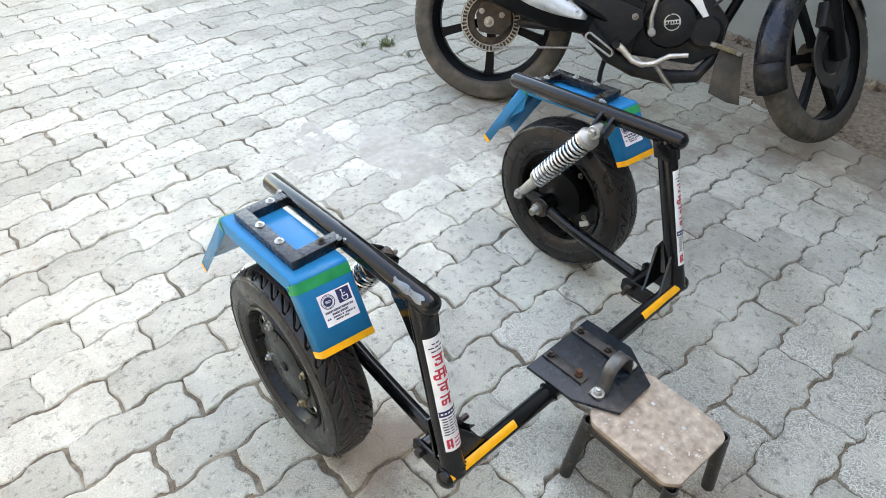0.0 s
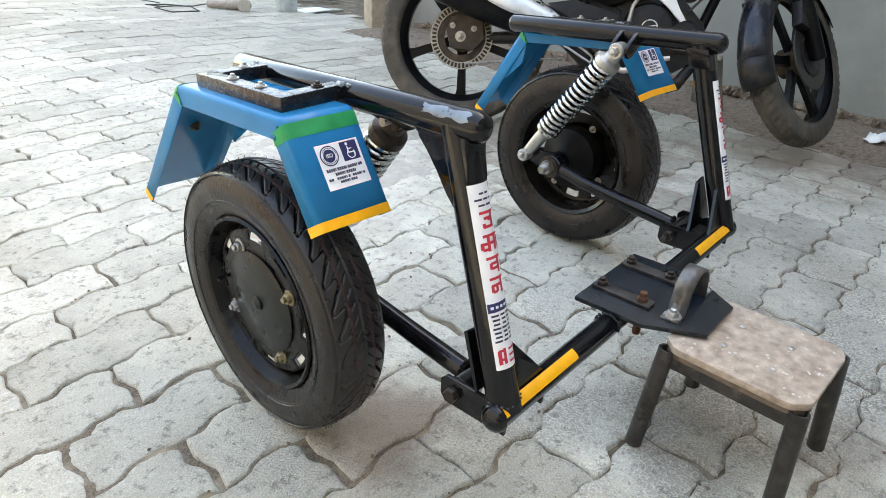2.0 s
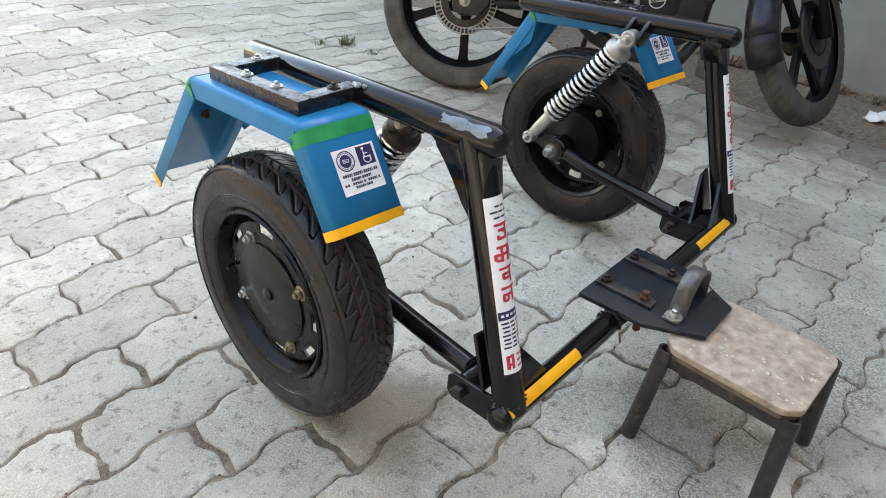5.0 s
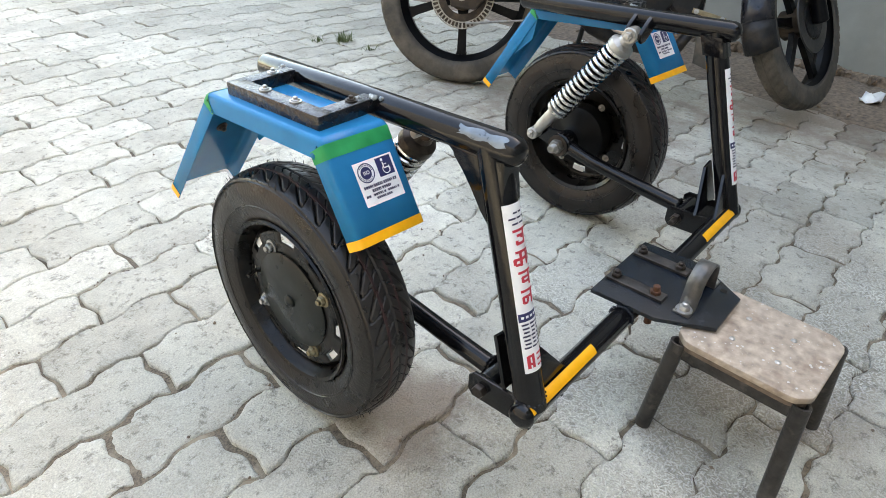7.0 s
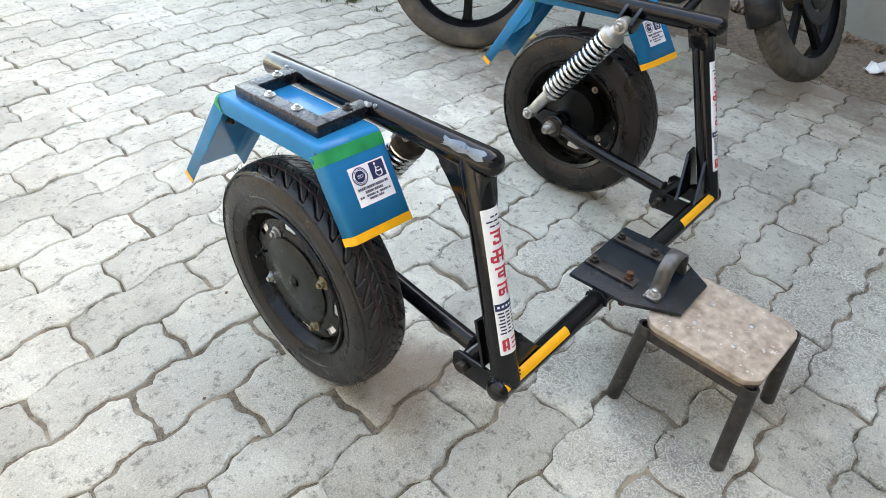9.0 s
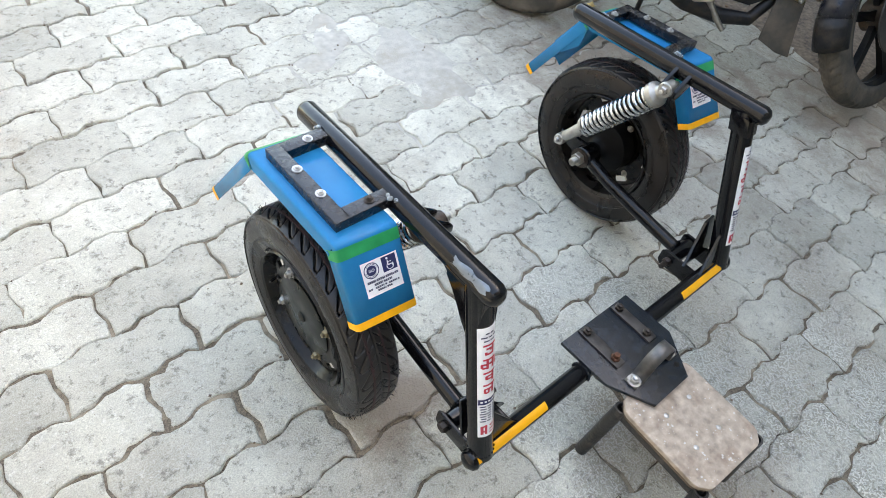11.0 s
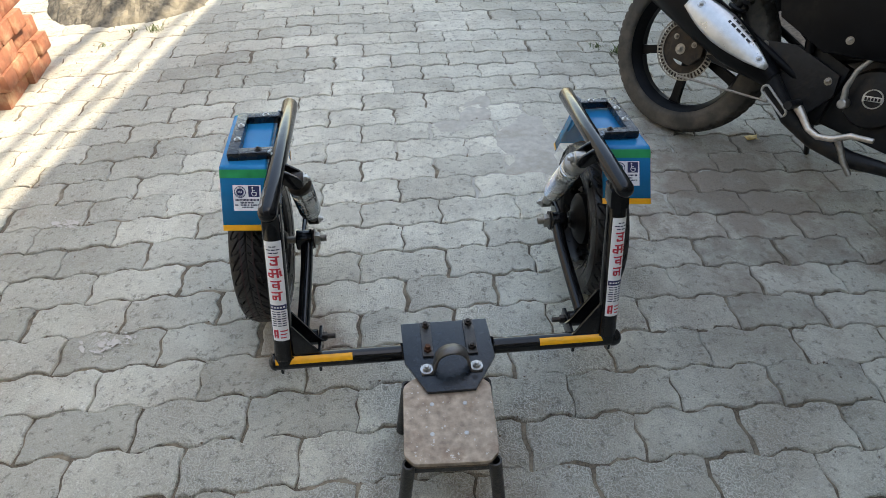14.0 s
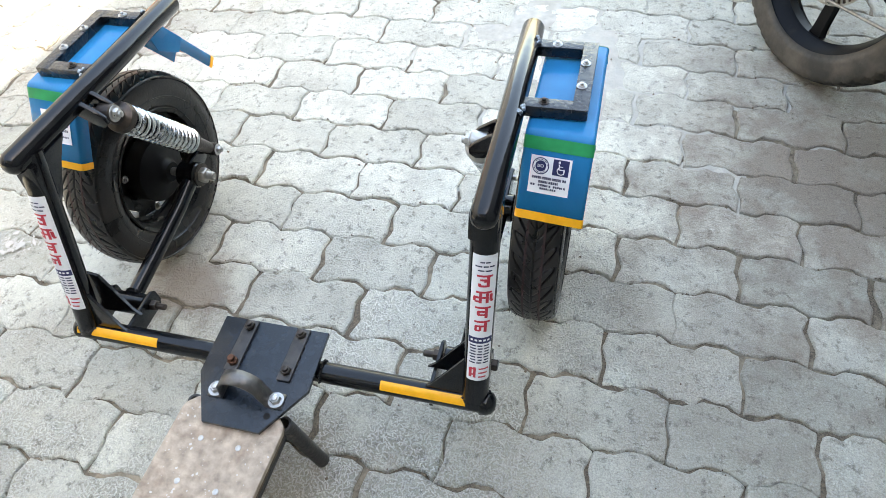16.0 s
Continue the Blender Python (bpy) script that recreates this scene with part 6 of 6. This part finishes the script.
lathe(bm, [(0, 0), (0.022, 0), (0.026, 0.02), (0.026, 0.12), (0.034, 0.15), (0.034, 0.23), (0.026, 0.25), (0, 0.25)], gm @ Vector((-0.14, 0, 0)), gm.to_3x3() @ Vector((1, 0, 0)), 20)
part("body", bm, m_tool, grinder)
bm = B()
cyl(bm, gm @ Vector((0.14, 0.03, 0)), gm @ Vector((0.14, -0.045, 0)), 0.034, 20, edge=0.006)
part("head", bm, m_tool, grinder)
bm = B()
cyl(bm, gm @ Vector((0.14, -0.050, 0)), gm @ Vector((0.14, -0.056, 0)), 0.045, 24)
part("wheel_guard", bm, m_alu, grinder)
bm = B()
flat_pts = [gm @ Vector(p) for p in ((-0.14, 0, 0), (-0.24, -0.02, 0), (-0.34, -0.12, 0), (-0.40, -0.30, 0), (-0.24, -0.40, 0), (-0.10, -0.28, 0), (-0.22, -0.12, 0), (-0.42, -0.04, 0), (-0.52, -0.16, 0), (-0.40, -0.22, 0), (-0.50, 0.02, 0), (-0.8, 0.14, 0), (-1.2, 0.2, 0))]
tube(bm, [flat_pts[0]] + [Vector((p.x, p.y, gz(p.x) + 0.008 + 0.004 * (k % 3))) for k, p in enumerate(flat_pts[1:])], 0.0042, 8)
part("cable", bm, m_cable, grinder)

chan = thing("steel_channel", "grey-green steel channel offcut lying on the pavers", "steel offcut")
cm = Matrix.Translation((2.76, 4.60, gz(2.76))) @ Matrix.Rotation(radians(-32), 4, "Z")
bm = B()
box(bm, (0, 0, 0.055), (0.30, 0.08, 0.11), cm, 0.004)
part("body", bm, m_greensteel, chan)
post = thing("steel_post", "grey-green steel machine foot with a vertical post", "machine stand")
bm = B()
box(bm, (0.24, 0.02, 0.30), (0.075, 0.05, 0.60), cm @ Matrix.Rotation(radians(-6), 4, "Y"), 0.006)
part("column", bm, m_greensteel, post)
bm = B()
box(bm, (0.32, -0.04, 0.07), (0.11, 0.09, 0.14), cm, 0.006)
part("foot", bm, m_greensteel, post)
can = thing("paint_can", "small dented pale blue-grey paint can", "can")
bm = B()
lathe(bm, [(0, 0), (0.072, 0), (0.075, 0.004), (0.075, 0.088), (0.078, 0.094), (0.073, 0.097), (0.070, 0.084), (0, 0.080)], (2.23, 3.97, gz(2.23)), (0, 0, 1), 28)
part("body", bm, m_can, can)
lid = thing("sheet_offcut", "flat white sheet offcut lying on the pavers", "sheet")
bm = B()
box(bm, (2.43, 3.93, gz(2.43) + 0.006), (0.26, 0.17, 0.008), None, 0.002)
part("body", bm, m_paper, lid)

old = thing("pipe_frame", "rusty welded pipe frame lying on its side", "pipe frame")
om = Matrix.Translation((2.56, 5.42, gz(2.56))) @ Matrix.Rotation(radians(-30), 4, "Z")
for pts, r in (([(-0.28, 0, 0.20), (0.0, 0, 0.12), (0.24, 0.02, 0.03)], 0.02), ([(-0.28, 0.14, 0.24), (0, 0.14, 0.16), (0.24, 0.12, 0.06)], 0.02), ([(-0.28, -0.02, 0.32), (-0.30, 0, 0.16), (-0.34, 0, 0.0)], 0.014),
               ([(0.22, 0, 0.02), (0.27, 0.05, 0.16), (0.32, 0.06, 0.34)], 0.018), ([(0.0, 0, 0.12), (0.01, -0.01, 0.02)], 0.016), ([(-0.28, 0.14, 0.24), (-0.28, 0, 0.20)], 0.018), ([(0.2, 0.12, 0.3), (0.14, 0.1, 0.07)], 0.018)):
    bm = B()
    tube(bm, [om @ Vector(p) for p in pts], r, 12)
    part("pipe", bm, m_oldpipe, old)
bm = B()
cyl(bm, om @ Vector((0, -0.03, 0)), om @ Vector((0, -0.03, 0.012)), 0.10, 28, edge=0.003)
part("foot_plate", bm, m_oldpipe, old)
drum = thing("drum", "dark maroon drum standing by the far wall", "drum")
bm = B()
lathe(bm, [(0, 0), (0.14, 0), (0.145, 0.01), (0.14, 0.12), (0.147, 0.13), (0.14, 0.14), (0.14, 0.36), (0, 0.36)], (3.20, 5.90, gz(3.20)), (0, 0, 1), 32)
part("body", bm, m_maroon, drum)
sack = thing("sack", "slumped brown sack lying behind the pipe frame", "sack")
bm = B()
bmesh.ops.create_icosphere(bm, subdivisions=4, radius=1, matrix=Matrix.Identity(4))
for v in bm.verts:
    k = 1 + 0.16 * noise.noise(v.co * 2.1)
    v.co = Vector((3.62 + v.co.x * 0.30 * k, 6.20 + v.co.y * 0.20 * k, gz(3.62) + max(0.0, 0.13 + v.co.z * 0.17 * k)))
part("body", bm, m_sack, sack)

# ---- paving: zig-zag concrete blocks, laid in half bond ----
PL, PW, GAP = 0.2505, 0.1215, 0.0030
rng = random.Random(41)


def wave(x):
    """Offset of a long joint, repeating every half block."""
    t = (x / (PL / 2)) % 1.0
    a = 0.0068
    if t < 0.30:
        return -a
    if t < 0.48:
        return -a + 2 * a * (t - 0.30) / 0.18
    if t < 0.80:
        return a
    return a - 2 * a * (t - 0.80) / 0.20


def nick(v):
    """Offset of a short joint, v from 0 to 1 across the block."""
    pts = ((0, -0.002), (0.30, 0.0065), (0.62, -0.0045), (1, 0.003))
    for (a, x), (b, y) in zip(pts, pts[1:]):
        if v <= b:
            return x + (y - x) * (v - a) / (b - a)
    return 0.003


def paver_rings(seed, fine):
    """Outlines of one block, foot to worn top, centred on the block; the fine ones have chipped edges."""
    r = random.Random(seed)
    line = []
    xs = [PL * t for t in (0.0, 0.075, 0.15, 0.24, 0.32, 0.40, 0.50, 0.575, 0.65, 0.74, 0.82, 0.90, 1.0)]
    g = GAP / 2
    end = r.choice((0.0, 0.0, 0.0010, 0.0020, 0.0035, 0.0060))
    for x in xs:
        line.append([x + nick(0) * (1 if x in (xs[0], xs[-1]) else 0), wave(x) - PW / 2 + g])
    for v in (0.30, 0.62):
        line.append([PL + nick(v), -PW / 2 + PW * v])
    for x in reversed(xs):
        line.append([x + nick(1) * (1 if x in (xs[0], xs[-1]) else 0), wave(x) + PW / 2 - g])
    for v in (0.62, 0.30):
        line.append([nick(v), -PW / 2 + PW * v])
    out = []
    for x, y in line:
        if x <= nick(0) + 0.012:
            x += g + end
        if x >= PL - 0.012:
            x -= g + end
        out.append(Vector((x - PL / 2 + r.gauss(0, 0.0019), y + r.gauss(0, 0.0019))))
    if fine:
        # rounded corners, then chips along the edge
        out = [q for a, b in zip(out, out[1:] + out[:1]) for q in (a.lerp(b, 0.10), a.lerp(b, 0.37), a.lerp(b, 0.63), a.lerp(b, 0.90))]
    n = len(out)
    chips = []
    for k, p in enumerate(out):
        c = 0.0
        if fine:
            w = Vector((p.x * 55, p.y * 55, seed * 7.3))
            c = max(0.0, noise.noise(w)) * 0.0032 + max(0.0, noise.noise(w * 3.1)) * 0.0022 + r.uniform(0, 0.0007)
        chips.append(c)
    steps = ((-0.0150, 0.0, 0.0), (-0.0048, 0.0, 0.35), (-0.0016, 0.0010, 0.9), (-0.0004, 0.0024, 1.2), (0.0, 0.0056, 1.3)) if fine else ((-0.0150, 0.0, 0.0), (-0.0036, 0.0, 0.0), (-0.0009, 0.0012, 0.0), (0.0, 0.0040, 0.0))
    rings = []
    for z, inset, share in steps:
        ring = []
        for p, c in zip(out, chips):
            d = inset + c * share
            ring.append((p.x * (1 - d / (PL / 2)), p.y * (1 - d / (PW / 2)), z - (c * 0.35 if -0.01 < z < 0 else 0) + (r.gauss(0, 0.0003) if -0.01 < z < 0 else 0)))
        rings.append(ring)
    return rings


def paver_data(seed, fine=False):
    rings = paver_rings(seed, fine)
    n = len(rings[0])
    vs = [p for ring in rings for p in ring]
    fs = []
    for k in range(len(rings) - 1):
        for i in range(n):
            j = (i + 1) % n
            fs.append((k * n + i, k * n + j, (k + 1) * n + j, (k + 1) * n + i))
    fs.append(tuple(range((len(rings) - 1) * n, len(rings) * n)))
    return vs, fs


KINDS = [paver_data(s) for s in range(16)]
paver_meshes = []
for k in range(16):
    vs, fs = paver_data(k, True)
    me = bpy.data.meshes.new("paver")
    me.from_pydata(vs, [], fs)
    me.polygons.foreach_set("use_smooth", [True] * (len(me.polygons) - 1) + [False])
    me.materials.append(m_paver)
    paver_meshes.append(me)
pave_m = Matrix.Rotation(radians(-0.8), 4, "Z")
paving = thing("pavement", "grey zig-zag concrete pavers with earth-filled joints, dusty and worn", "pavement", kind="structure", m=pave_m)
far_v, far_f = [], []
for row in range(-32, 70):
    yc = 0.362 + PW * row
    shift = -0.078 if row % 2 == 0 else -0.078 + PL / 2
    for col in range(-24, 12):
        xc = shift + PL * col + PL / 2
        if xc > (2.35 if yc > 0.30 else 1.90) + 0.04 * yc + rng.uniform(-0.09, 0.09) or xc < -5.2:
            continue
        k = rng.randrange(16)
        dz, tx, ty, rz = rng.gauss(0, 0.0009), rng.gauss(0, 0.008), rng.gauss(0, 0.006), rng.gauss(0, 0.0065)
        slope = math.atan((gz(xc - 0.05) - gz(xc + 0.05)) / 0.1)
        m = Matrix.Translation((xc + rng.gauss(0, 0.0014), yc + rng.gauss(0, 0.0011), gz(xc) + dz - 0.001)) @ Euler((tx, ty + slope, rz)).to_matrix().to_4x4()
        if -1.3 < xc < 1.3 and -0.72 < yc < 2.35:
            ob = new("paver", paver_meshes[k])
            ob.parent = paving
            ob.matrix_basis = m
        else:
            base = len(far_v)
            vs, fs = KINDS[k]
            far_v.extend(tuple(m @ Vector(v)) for v in vs)
            far_f.extend(tuple(base + i for i in f) for f in fs)
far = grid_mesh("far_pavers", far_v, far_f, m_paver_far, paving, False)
far["kind"] = "stuff"

# loose grit and crumbs of earth, mostly along the joints
rng = random.Random(77)
gv, gf = [], []
for k in range(1500):
    x, r = rng.uniform(-1.6, 1.7), rng.choice((0.0009, 0.0012, 0.0012, 0.0016, 0.0022, 0.0032))
    if k % 4:
        y = 0.362 + PW * (rng.randrange(-9, 17) + 0.5) + wave(x + 0.078) + rng.gauss(0, 0.004)
    else:
        y = rng.uniform(-0.7, 2.4)
    base = len(gv)
    p = pave_m @ Vector((x, y, gz(x) + r * 0.4))
    for d in ((1, 0, 0), (-1, 0, 0), (0, 1, 0), (0, -1, 0), (0, 0, 1), (0, 0, -1)):
        q = p + Vector(d) * r * rng.uniform(0.7, 1.4)
        gv.append((q.x, q.y, q.z))
    for f in ((0, 2, 4), (2, 1, 4), (1, 3, 4), (3, 0, 4), (2, 0, 5), (1, 2, 5), (3, 1, 5), (0, 3, 5)):
        gf.append(tuple(base + i for i in f))
tagged(grid_mesh("grit", gv, gf, m_rubble, None, False), "loose brown grit and crumbs on the paving", "grit", kind="stuff")
